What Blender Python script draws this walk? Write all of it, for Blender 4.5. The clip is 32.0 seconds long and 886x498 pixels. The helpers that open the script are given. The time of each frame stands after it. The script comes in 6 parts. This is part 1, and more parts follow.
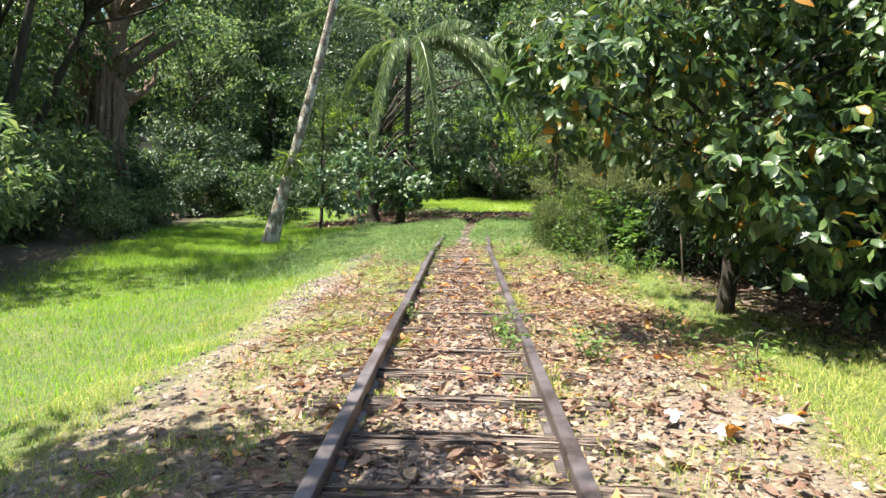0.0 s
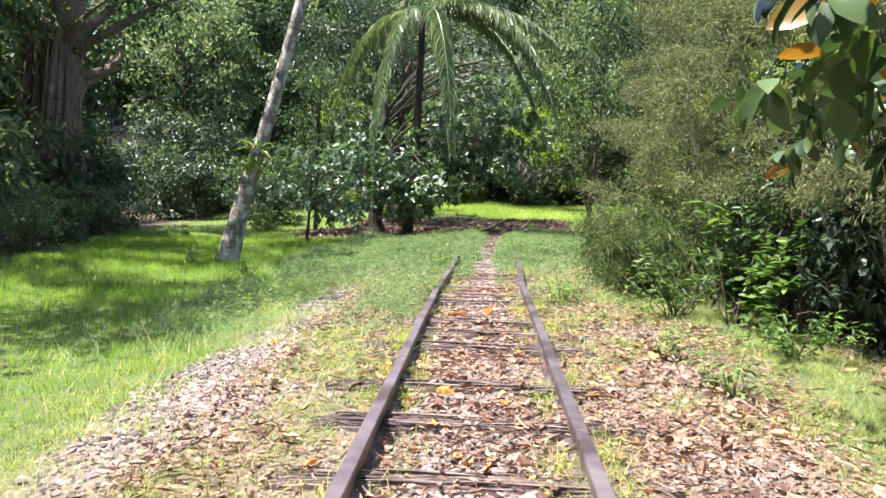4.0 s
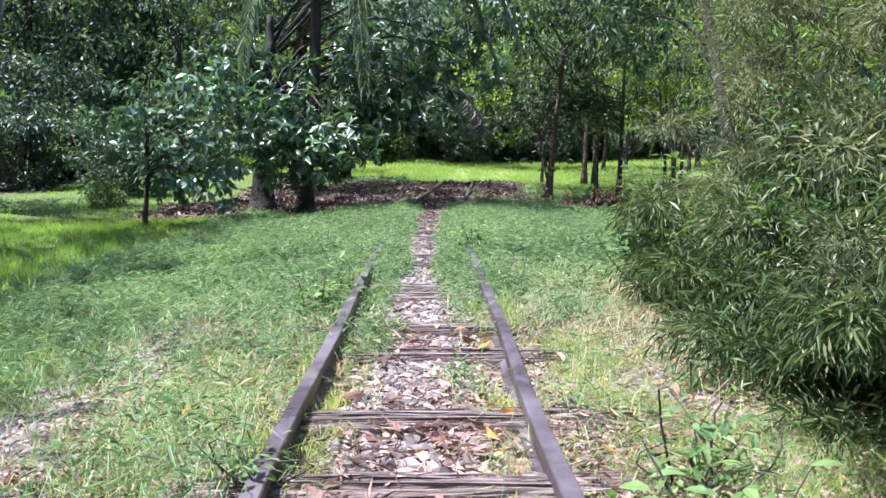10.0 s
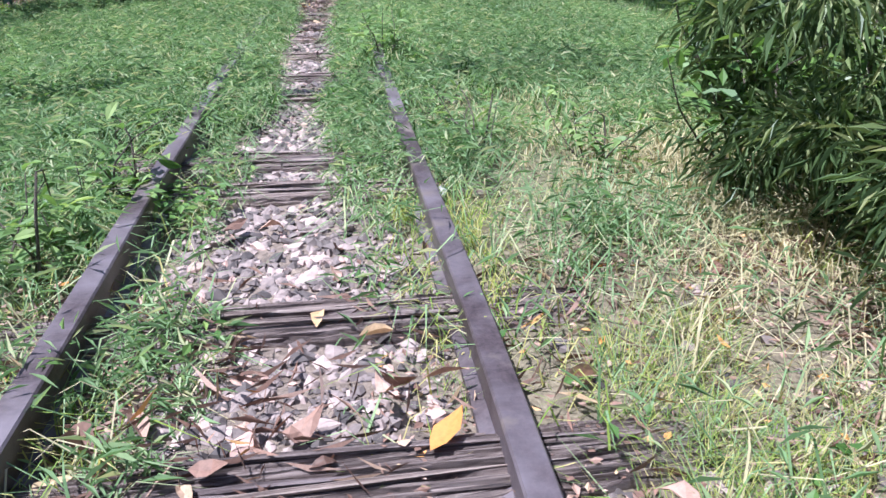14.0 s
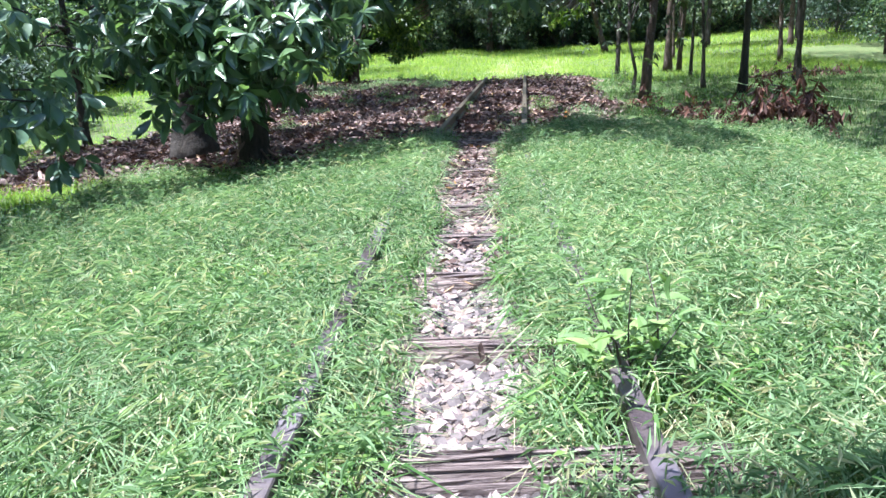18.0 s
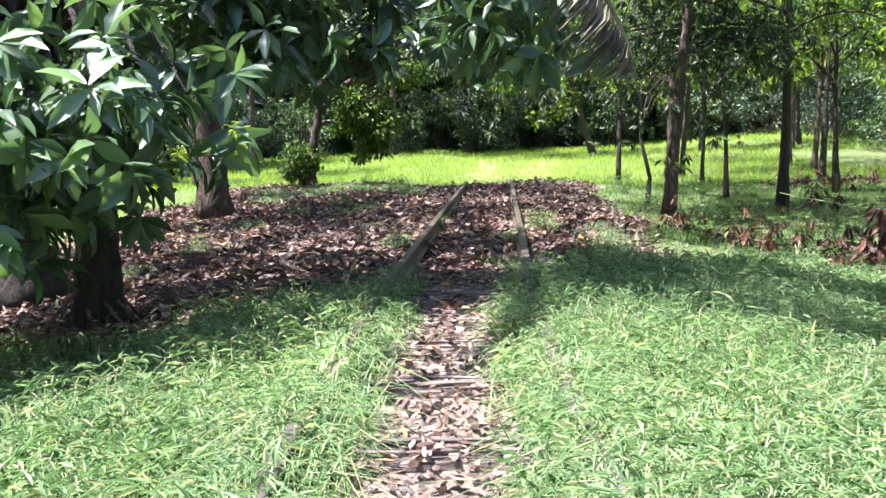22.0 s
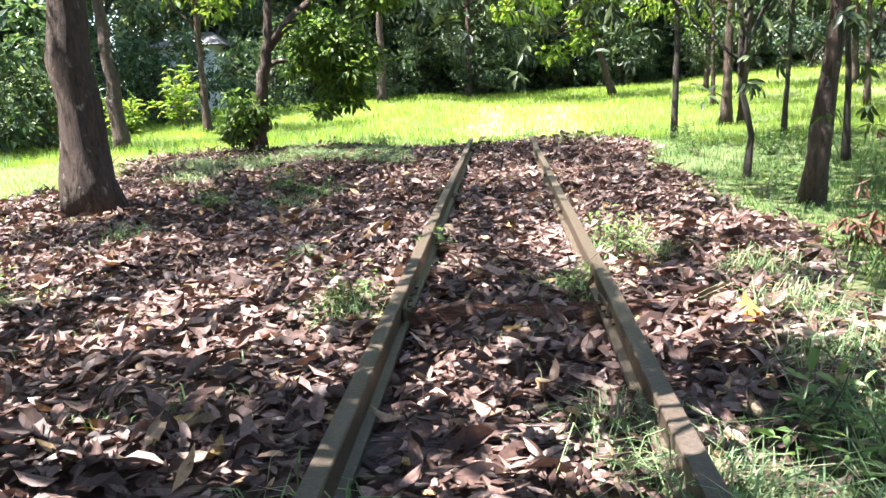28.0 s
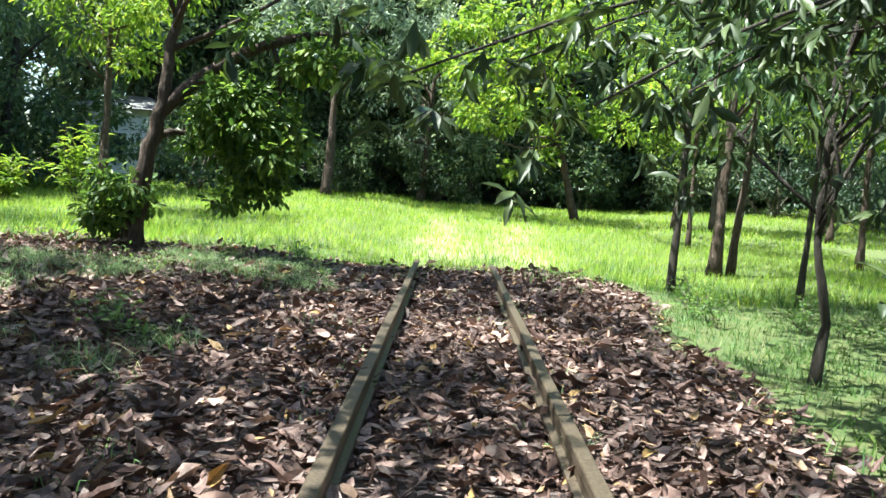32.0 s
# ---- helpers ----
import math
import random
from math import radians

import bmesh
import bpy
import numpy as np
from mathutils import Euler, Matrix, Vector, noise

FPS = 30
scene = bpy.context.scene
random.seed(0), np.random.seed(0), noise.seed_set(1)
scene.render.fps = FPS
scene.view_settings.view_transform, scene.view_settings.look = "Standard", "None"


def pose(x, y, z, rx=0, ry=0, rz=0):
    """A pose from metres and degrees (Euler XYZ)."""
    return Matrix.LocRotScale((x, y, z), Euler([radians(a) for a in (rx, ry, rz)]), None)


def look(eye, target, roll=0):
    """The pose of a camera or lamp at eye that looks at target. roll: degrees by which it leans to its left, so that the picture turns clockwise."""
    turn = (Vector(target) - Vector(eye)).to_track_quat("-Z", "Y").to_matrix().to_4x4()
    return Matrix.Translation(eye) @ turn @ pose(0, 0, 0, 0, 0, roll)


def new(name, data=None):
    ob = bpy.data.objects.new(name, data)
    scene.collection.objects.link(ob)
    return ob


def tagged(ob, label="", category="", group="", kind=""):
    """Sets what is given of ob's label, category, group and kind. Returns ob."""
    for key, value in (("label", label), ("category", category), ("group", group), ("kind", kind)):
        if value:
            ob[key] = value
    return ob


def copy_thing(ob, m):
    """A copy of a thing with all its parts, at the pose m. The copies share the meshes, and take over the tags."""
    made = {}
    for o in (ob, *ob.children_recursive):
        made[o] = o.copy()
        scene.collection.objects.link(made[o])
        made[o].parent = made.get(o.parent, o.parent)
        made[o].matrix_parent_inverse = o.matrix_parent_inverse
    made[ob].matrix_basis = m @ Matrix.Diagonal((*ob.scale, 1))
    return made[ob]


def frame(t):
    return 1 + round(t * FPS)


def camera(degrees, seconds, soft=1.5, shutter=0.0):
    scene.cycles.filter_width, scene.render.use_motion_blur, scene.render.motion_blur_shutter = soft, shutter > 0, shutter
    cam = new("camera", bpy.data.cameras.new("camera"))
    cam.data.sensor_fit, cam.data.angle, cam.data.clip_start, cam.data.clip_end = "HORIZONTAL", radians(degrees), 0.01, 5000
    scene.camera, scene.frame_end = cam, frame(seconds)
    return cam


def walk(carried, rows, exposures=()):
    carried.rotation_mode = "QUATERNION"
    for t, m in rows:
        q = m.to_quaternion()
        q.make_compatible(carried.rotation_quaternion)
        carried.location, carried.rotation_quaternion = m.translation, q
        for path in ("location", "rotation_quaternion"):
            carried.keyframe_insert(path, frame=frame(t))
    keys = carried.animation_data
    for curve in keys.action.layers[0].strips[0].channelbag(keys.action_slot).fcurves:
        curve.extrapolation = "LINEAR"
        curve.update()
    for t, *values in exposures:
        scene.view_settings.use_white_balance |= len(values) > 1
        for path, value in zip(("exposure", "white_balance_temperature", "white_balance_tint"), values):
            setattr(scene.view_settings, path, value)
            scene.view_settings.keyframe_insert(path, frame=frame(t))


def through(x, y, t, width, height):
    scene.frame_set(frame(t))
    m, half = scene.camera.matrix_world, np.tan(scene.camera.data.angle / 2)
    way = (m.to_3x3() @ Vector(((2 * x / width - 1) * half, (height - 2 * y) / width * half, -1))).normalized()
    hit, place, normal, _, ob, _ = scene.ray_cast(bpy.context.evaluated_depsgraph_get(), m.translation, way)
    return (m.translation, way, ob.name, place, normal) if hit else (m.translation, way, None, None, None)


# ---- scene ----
cam = camera(61.84, 32.0)
PATH = [
    (0.0, pose(0.066, 0.001, 1.327, 85.37, -0.04, 1.68)),
    (0.5, pose(0.118, 0.630, 1.333, 84.49, -1.46, -0.45)),
    (1.0, pose(0.077, 1.223, 1.341, 84.10, -2.17, 1.50)),
    (1.5, pose(0.032, 1.864, 1.345, 86.39, -1.58, 3.73)),
    (2.0, pose(0.037, 2.526, 1.346, 89.12, -1.81, 3.70)),
    (2.5, pose(0.015, 3.171, 1.375, 87.83, -1.24, 1.94)),
    (3.0, pose(-0.002, 3.769, 1.404, 88.50, -1.30, 5.36)),
    (3.5, pose(-0.004, 4.370, 1.395, 86.76, -0.84, 4.13)),
    (5.5, pose(0.186, 7.188, 1.322, 83.70, -3.00, 0.89)),
    (6.0, pose(0.184, 7.849, 1.307, 80.80, -2.24, -1.63)),
    (6.5, pose(0.140, 8.490, 1.296, 83.79, -2.78, -2.03)),
    (7.0, pose(0.046, 9.072, 1.326, 80.96, -1.05, -1.99)),
    (7.5, pose(0.017, 9.585, 1.311, 82.70, -1.56, 0.62)),
    (8.0, pose(-0.031, 10.164, 1.308, 82.44, -0.61, 2.68)),
    (8.5, pose(-0.005, 10.615, 1.321, 71.31, 2.40, -0.46)),
    (9.0, pose(-0.033, 11.049, 1.260, 68.88, 0.05, -1.90)),
    (9.5, pose(-0.064, 11.419, 1.278, 73.54, 0.79, -2.40)),
    (10.0, pose(0.014, 11.819, 1.337, 82.30, -0.31, -2.12)),
    (10.5, pose(-0.040, 12.180, 1.351, 83.31, -1.13, -4.03)),
    (11.0, pose(-0.045, 12.540, 1.332, 78.63, -0.12, -4.55)),
    (11.5, pose(0.053, 12.971, 1.338, 74.00, -0.90, -3.84)),
    (12.0, pose(0.093, 13.377, 1.271, 71.37, 0.02, -5.60)),
    (12.5, pose(0.087, 13.928, 1.202, 68.84, 1.95, -1.86)),
    (13.0, pose(0.225, 14.390, 1.197, 62.34, 2.79, 1.24)),
    (13.5, pose(0.234, 14.763, 1.151, 64.83, 0.65, -8.62)),
    (15.5, pose(0.211, 16.314, 1.216, 66.33, -0.62, -9.71)),
    (16.0, pose(0.205, 16.714, 1.243, 67.42, 0.27, -5.40)),
    (16.5, pose(0.134, 17.232, 1.275, 70.65, 4.11, -3.64)),
    (17.0, pose(0.203, 17.772, 1.252, 77.25, 4.87, -0.05)),
    (17.5, pose(0.151, 18.344, 1.245, 76.00, 3.35, 1.69)),
    (18.0, pose(0.142, 18.794, 1.302, 74.10, 3.08, 0.41)),
    (18.5, pose(0.206, 19.281, 1.281, 80.50, 0.99, -0.46)),
    (19.0, pose(0.154, 19.815, 1.238, 84.31, 1.71, -2.34)),
    (19.5, pose(0.175, 20.306, 1.231, 82.99, 2.45, -2.49)),
    (20.0, pose(0.249, 20.702, 1.286, 83.97, 2.98, -2.73)),
    (20.5, pose(0.219, 21.143, 1.250, 84.23, 3.25, -2.76)),
    (21.0, pose(0.234, 21.572, 1.238, 84.06, 3.26, -2.20)),
    (21.5, pose(0.293, 21.964, 1.240, 83.16, 2.59, -1.29)),
    (22.0, pose(0.286, 22.417, 1.225, 81.50, 2.40, -1.11)),
    (22.5, pose(0.306, 22.854, 1.263, 80.85, 2.12, -1.02)),
    (23.0, pose(0.325, 23.230, 1.293, 80.84, 1.63, -1.05)),
    (23.5, pose(0.344, 23.602, 1.258, 81.28, 1.26, -1.14)),
    (24.0, pose(0.364, 24.017, 1.280, 81.56, 0.99, -1.19)),
    (24.5, pose(0.354, 24.368, 1.288, 81.47, 0.94, -1.16)),
    (25.0, pose(0.418, 24.698, 1.289, 80.84, 1.01, -0.99)),
    (25.5, pose(0.419, 25.086, 1.280, 80.07, 1.21, -0.80)),
    (27.5, pose(0.351, 26.677, 1.244, 77.31, 3.12, 1.55)),
    (28.0, pose(0.392, 27.039, 1.255, 77.10, 3.56, -1.41)),
    (28.5, pose(0.388, 27.462, 1.253, 76.70, 2.01, -2.77)),
    (29.0, pose(0.435, 27.892, 1.210, 75.97, 2.60, -0.99)),
    (29.5, pose(0.510, 28.358, 1.214, 75.49, 3.19, -3.47)),
    (30.0, pose(0.523, 28.839, 1.176, 75.25, 2.66, -7.00)),
    (30.5, pose(0.585, 29.280, 1.215, 77.08, 0.71, -6.35)),
    (31.0, pose(0.570, 29.650, 1.239, 80.17, -0.60, -5.95)),
    (31.5, pose(0.571, 29.991, 1.272, 83.04, -2.81, -5.68)),
    (32.0, pose(0.572, 30.318, 1.309, 84.86, -3.82, -4.97)),
]
walk(cam, PATH, exposures=[(0.0, 1.82, 6950, 0), (1.5, 1.9, 6900, 4), (3.0, 1.97, 6500, 10), (4.0, 1.95, 6400, 12), (6.0, 1.78, 5900, 14), (8.0, 1.76, 5450, 14), (9.0, 1.5, 5600, 14), (10.0, 1.73, 5450, 16), (11.0, 1.9, 5350, 16), (12.0, 1.65, 5450, 16), (13.0, 1.36, 5350, 14), (16.0, 1.75, 5400, 19), (17.0, 1.95, 5350, 17), (19.0, 2.15, 5500, 10), (20.5, 2.25, 5850, 13), (22.0, 2.35, 5900, 14), (23.5, 2.6, 5650, 18), (25.0, 2.93, 5750, 18), (28.0, 2.8, 6150, 14), (30.0, 2.5, 6000, 14), (31.0, 2.24, 5950, 8), (32.0, 2.2, 6000, 0)])

# ---- world and sun ----
SUN_AZ, SUN_EL = radians(-100), radians(67)
world = bpy.data.worlds.new("sky")
scene.world = world
world.use_nodes = True
wt = world.node_tree
sky = wt.nodes.new("ShaderNodeTexSky")
sky.sky_type, sky.sun_disc = "NISHITA", False
sky.sun_elevation, sky.sun_rotation = SUN_EL, SUN_AZ
sky.air_density, sky.dust_density = 1.0, 1.5
wt.links.new(sky.outputs[0], wt.nodes["Background"].inputs[0])
wt.nodes["Background"].inputs[1].default_value = 0.095
sun_dir = Vector((math.sin(SUN_AZ) * math.cos(SUN_EL), math.cos(SUN_AZ) * math.cos(SUN_EL), math.sin(SUN_EL)))
lamp = bpy.data.lights.new("sun", "SUN")
lamp.energy, lamp.angle, lamp.color = 4.6, radians(0.6), (1.0, 0.95, 0.86)
sun = new("sun", lamp)
sun.matrix_world = look(sun_dir * 60, (0, 0, 0))

# ---- materials ----
def material(name):
    m = bpy.data.materials.new(name)
    m.use_nodes = True
    nt = m.node_tree
    return m, nt, nt.nodes["Principled BSDF"], nt.nodes["Material Output"]


def node(nt, kind, **sets):
    n = nt.nodes.new(kind)
    for key, value in sets.items():
        n.inputs[key.replace("_", " ")].default_value = value
    return n


def ramp(nt, source, stops):
    r = nt.nodes.new("ShaderNodeValToRGB")
    while len(r.color_ramp.elements) < len(stops):
        r.color_ramp.elements.new(0.5)
    for e, (p, c) in zip(r.color_ramp.elements, stops):
        e.position, e.color = p, (*c, 1)
    nt.links.new(source, r.inputs[0])
    return r.outputs[0]


def blend(nt, factor, a, b, kind="MIX"):
    m = nt.nodes.new("ShaderNodeMix")
    m.data_type, m.blend_type = "RGBA", kind
    for socket, value in ((m.inputs[0], factor), (m.inputs[6], a), (m.inputs[7], b)):
        if isinstance(value, (int, float)):
            socket.default_value = value
        elif isinstance(value, tuple):
            socket.default_value = (*value, 1)
        else:
            nt.links.new(value, socket)
    return m.outputs[2]


def bump(nt, bsdf, source, strength, distance):
    b = nt.nodes.new("ShaderNodeBump")
    b.inputs["Strength"].default_value, b.inputs["Distance"].default_value = strength, distance
    nt.links.new(source, b.inputs["Height"])
    nt.links.new(b.outputs[0], bsdf.inputs["Normal"])


def place_coords(nt, scale=(1, 1, 1), world_space=True):
    src = nt.nodes.new("ShaderNodeNewGeometry").outputs["Position"] if world_space else nt.nodes.new("ShaderNodeTexCoord").outputs["Object"]
    mp = nt.nodes.new("ShaderNodeMapping")
    mp.inputs["Scale"].default_value = scale
    nt.links.new(src, mp.inputs[0])
    return mp.outputs[0]


def noise_tex(nt, coords, scale, detail=4.0, rough=0.6):
    n = node(nt, "ShaderNodeTexNoise", Scale=scale, Detail=detail, Roughness=rough)
    nt.links.new(coords, n.inputs["Vector"])
    return n.outputs["Fac"]


def leaf_material(name, stops, gloss=0.45, through=0.35, through_tint=(1.2, 1.25, 0.7), large=0.45, spec=0.4, mottle=0.0):
    """Leaf or grass: each piece takes its own tone of the ramp, light shines through it in part."""
    m, nt, bsdf, out = material(name)
    geo = nt.nodes.new("ShaderNodeNewGeometry")
    col = ramp(nt, geo.outputs["Random Per Island"], stops)
    n = noise_tex(nt, place_coords(nt), 0.6, 3)
    col = blend(nt, large, col, ramp(nt, n, [(0.32, (0.4, 0.46, 0.4)), (0.7, (1.35, 1.28, 1.0))]), "MULTIPLY")
    if mottle:
        spots = noise_tex(nt, place_coords(nt), 55, 5, 0.7)
        col = blend(nt, mottle, col, ramp(nt, spots, [(0.32, (0.3, 0.27, 0.26)), (0.6, (1.15, 1.1, 1.1)), (0.75, (1.5, 1.4, 1.3))]), "MULTIPLY")
    nt.links.new(col, bsdf.inputs["Base Color"])
    bsdf.inputs["Roughness"].default_value = gloss
    bsdf.inputs["Specular IOR Level"].default_value = spec
    tr = nt.nodes.new("ShaderNodeBsdfTranslucent")
    nt.links.new(blend(nt, 1.0, col, through_tint, "MULTIPLY"), tr.inputs[0])
    mix = nt.nodes.new("ShaderNodeMixShader")
    mix.inputs[0].default_value = through
    nt.links.new(bsdf.outputs[0], mix.inputs[1])
    nt.links.new(tr.outputs[0], mix.inputs[2])
    nt.links.new(mix.outputs[0], out.inputs[0])
    return m


def bark_material(name, dark, light, patch, stretch=(7, 7, 1.6), patch_scale=3.0, patch_from=0.55):
    m, nt, bsdf, _ = material(name)
    c = place_coords(nt, stretch, False)
    n1 = noise_tex(nt, c, 3.0, 8, 0.7)
    n2 = noise_tex(nt, place_coords(nt, (1, 1, 0.6), False), patch_scale, 5, 0.65)
    col = ramp(nt, n1, [(0.3, dark), (0.68, light)])
    f = ramp(nt, n2, [(patch_from, (0, 0, 0)), (patch_from + 0.1, (1, 1, 1))])
    nt.links.new(blend(nt, f, col, patch), bsdf.inputs["Base Color"])
    bsdf.inputs["Roughness"].default_value = 0.9
    bump(nt, bsdf, n1, 1.0, 0.06)
    return m


M_JUNGLE = leaf_material("jungle_leaf", [(0.0, (0.035, 0.064, 0.04)), (0.5, (0.07, 0.12, 0.07)), (0.85, (0.125, 0.19, 0.098)), (1.0, (0.25, 0.3, 0.14))], 0.42, 0.45, spec=0.4)
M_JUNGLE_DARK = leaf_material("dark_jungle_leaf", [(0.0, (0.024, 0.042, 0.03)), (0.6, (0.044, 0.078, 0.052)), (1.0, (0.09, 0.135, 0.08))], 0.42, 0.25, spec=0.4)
# paled and blued leaf tone: haze and reflected sky are in the colour
M_HAZED = leaf_material("hazed_leaf", [(0.0, (0.085, 0.135, 0.09)), (0.6, (0.17, 0.24, 0.15)), (1.0, (0.36, 0.4, 0.25))], 0.5, 0.45, spec=0.3)
M_SILVER = leaf_material("silvery_leaf", [(0.0, (0.14, 0.19, 0.15)), (0.6, (0.26, 0.33, 0.25)), (1.0, (0.44, 0.5, 0.39))], 0.45, 0.35, (1.1, 1.15, 0.85))
M_FORK = leaf_material("forked_tree_leaf", [(0.0, (0.05, 0.1, 0.028)), (0.6, (0.11, 0.18, 0.05)), (1.0, (0.24, 0.32, 0.08))], 0.42, 0.5, spec=0.4)
# yellow-green leaves, with the brightness of sunlight put into their colour
M_SUNNY = leaf_material("sunny_leaf", [(0.0, (0.1, 0.18, 0.03)), (0.6, (0.2, 0.3, 0.05)), (1.0, (0.37, 0.42, 0.09))], 0.45, 0.55, spec=0.35)
M_BROAD = leaf_material("broad_leaf", [(0.0, (0.034, 0.066, 0.033)), (0.6, (0.072, 0.124, 0.055)), (0.95, (0.14, 0.205, 0.075)), (0.985, (0.3, 0.16, 0.03)), (1.0, (0.38, 0.17, 0.03))], 0.36, 0.3, spec=0.6)
M_PALE_BROAD = leaf_material("pale_broad_leaf", [(0.0, (0.07, 0.125, 0.085)), (0.6, (0.125, 0.2, 0.135)), (0.985, (0.19, 0.27, 0.18)), (1.0, (0.42, 0.25, 0.08))], 0.38, 0.28, spec=0.7)
M_MANGO = leaf_material("mango_leaf", [(0.0, (0.05, 0.09, 0.054)), (0.6, (0.092, 0.155, 0.085)), (0.9, (0.14, 0.225, 0.105)), (1.0, (0.19, 0.3, 0.12))], 0.36, 0.32, spec=0.8)
# backlit leaves: their shade is put into this darker colour
M_BOUGH_SHADED = leaf_material("shaded_bough_leaf", [(0.0, (0.028, 0.045, 0.022)), (0.6, (0.055, 0.085, 0.038)), (1.0, (0.11, 0.15, 0.06))], 0.45, 0.3, spec=0.35)
M_BAMBOO = leaf_material("bamboo_leaf", [(0.0, (0.065, 0.088, 0.048)), (0.5, (0.155, 0.185, 0.108)), (0.85, (0.25, 0.275, 0.165)), (1.0, (0.42, 0.42, 0.29))], 0.5, 0.36, (1.2, 1.15, 0.7), spec=0.3)
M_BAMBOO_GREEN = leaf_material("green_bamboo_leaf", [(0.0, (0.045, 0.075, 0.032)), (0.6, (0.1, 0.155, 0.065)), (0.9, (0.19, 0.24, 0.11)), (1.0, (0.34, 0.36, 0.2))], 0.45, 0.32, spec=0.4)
M_SHRUB = leaf_material("shrub_leaf", [(0.0, (0.06, 0.13, 0.035)), (0.7, (0.125, 0.22, 0.06)), (1.0, (0.22, 0.31, 0.09))], 0.45, 0.38, spec=0.35)
M_WEED = leaf_material("weed_leaf", [(0.0, (0.1, 0.18, 0.06)), (0.6, (0.19, 0.29, 0.11)), (1.0, (0.32, 0.4, 0.17))], 0.5, 0.42, spec=0.3)
M_PALM = leaf_material("palm_leaf", [(0.0, (0.1, 0.15, 0.08)), (0.7, (0.19, 0.26, 0.14)), (1.0, (0.36, 0.39, 0.24))], 0.35, 0.3, spec=0.6)
M_DEADPALM = leaf_material("dead_palm_leaf", [(0.0, (0.1, 0.075, 0.058)), (1.0, (0.26, 0.21, 0.175))], 0.8, 0.15, (1.1, 0.95, 0.7))
M_FERN = leaf_material("nest_fern_leaf", [(0.0, (0.12, 0.2, 0.03)), (1.0, (0.32, 0.38, 0.07))], 0.35, 0.4)
M_GRASS_TALL = leaf_material("tall_grass_blade", [(0.0, (0.1, 0.165, 0.072)), (0.45, (0.205, 0.315, 0.16)), (0.8, (0.325, 0.42, 0.235)), (1.0, (0.52, 0.48, 0.32))], 0.55, 0.42, (1.08, 1.18, 0.78), 0.35, 0.25)
M_GRASS_LAWN = leaf_material("lawn_blade", [(0.0, (0.12, 0.23, 0.035)), (0.6, (0.235, 0.4, 0.06)), (0.93, (0.36, 0.47, 0.085)), (1.0, (0.44, 0.41, 0.15))], 0.6, 0.45, large=0.4, spec=0.15)
M_GRASS_DRY = leaf_material("straw_blade", [(0.0, (0.16, 0.25, 0.05)), (0.4, (0.27, 0.35, 0.08)), (0.7, (0.44, 0.41, 0.16)), (1.0, (0.56, 0.48, 0.24))], 0.6, 0.42, large=0.3, spec=0.2)
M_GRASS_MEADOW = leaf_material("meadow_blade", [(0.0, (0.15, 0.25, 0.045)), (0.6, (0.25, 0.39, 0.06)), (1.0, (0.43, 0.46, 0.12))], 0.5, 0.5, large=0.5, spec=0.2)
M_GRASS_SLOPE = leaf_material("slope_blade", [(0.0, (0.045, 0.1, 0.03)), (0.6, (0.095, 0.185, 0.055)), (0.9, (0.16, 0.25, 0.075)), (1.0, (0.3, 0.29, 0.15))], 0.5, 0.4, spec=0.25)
M_STRAW = leaf_material("dry_straw", [(0.0, (0.3, 0.27, 0.15)), (1.0, (0.6, 0.52, 0.36))], 0.6, 0.35, (1.1, 1.0, 0.7), 0.35, 0.2)
M_LITTER = leaf_material("fallen_brown_leaf", [(0.0, (0.045, 0.026, 0.022)), (0.38, (0.1, 0.06, 0.052)), (0.68, (0.2, 0.128, 0.115)), (0.93, (0.38, 0.275, 0.25)), (1.0, (0.42, 0.27, 0.1))], 0.55, 0.1, (1.2, 0.9, 0.6), 0.3, 0.4, 0.55)
M_LITTER_TAN = leaf_material("fallen_tan_leaf", [(0.0, (0.1, 0.056, 0.045)), (0.45, (0.26, 0.155, 0.125)), (0.82, (0.45, 0.31, 0.26)), (0.93, (0.52, 0.38, 0.24)), (1.0, (0.58, 0.27, 0.06))], 0.6, 0.12, (1.2, 0.9, 0.6), 0.25, 0.3, 0.4)
M_ORANGE = leaf_material("fallen_orange_leaf", [(0.0, (0.5, 0.17, 0.04)), (1.0, (0.62, 0.36, 0.12))], 0.5, 0.15, (1.2, 0.9, 0.6), 0.2, 0.4, 0.3)
M_RED_DEAD = leaf_material("dead_red_brown_leaf", [(0.0, (0.04, 0.018, 0.014)), (0.6, (0.1, 0.042, 0.031)), (1.0, (0.2, 0.095, 0.065))], 0.6, 0.15, (1.3, 0.9, 0.6))

M_BARK = bark_material("brown_bark", (0.028, 0.018, 0.013), (0.125, 0.083, 0.062), (0.33, 0.29, 0.25), (9, 9, 2.2), 7.0, 0.6)
M_BARK_DARK = bark_material("dark_bark", (0.02, 0.016, 0.013), (0.075, 0.06, 0.048), (0.14, 0.14, 0.11), patch_from=0.62)
M_BARK_PALE = bark_material("pale_lichen_bark", (0.07, 0.05, 0.04), (0.33, 0.28, 0.25), (0.56, 0.54, 0.51), (4, 4, 9), 6.0, 0.47)
M_ROOT = bark_material("aerial_root_bark", (0.08, 0.048, 0.036), (0.32, 0.22, 0.18), (0.45, 0.37, 0.32), (8, 8, 0.8), 2.0, 0.6)
M_TWIG = bark_material("twig_bark", (0.05, 0.04, 0.03), (0.16, 0.13, 0.1), (0.2, 0.18, 0.15))


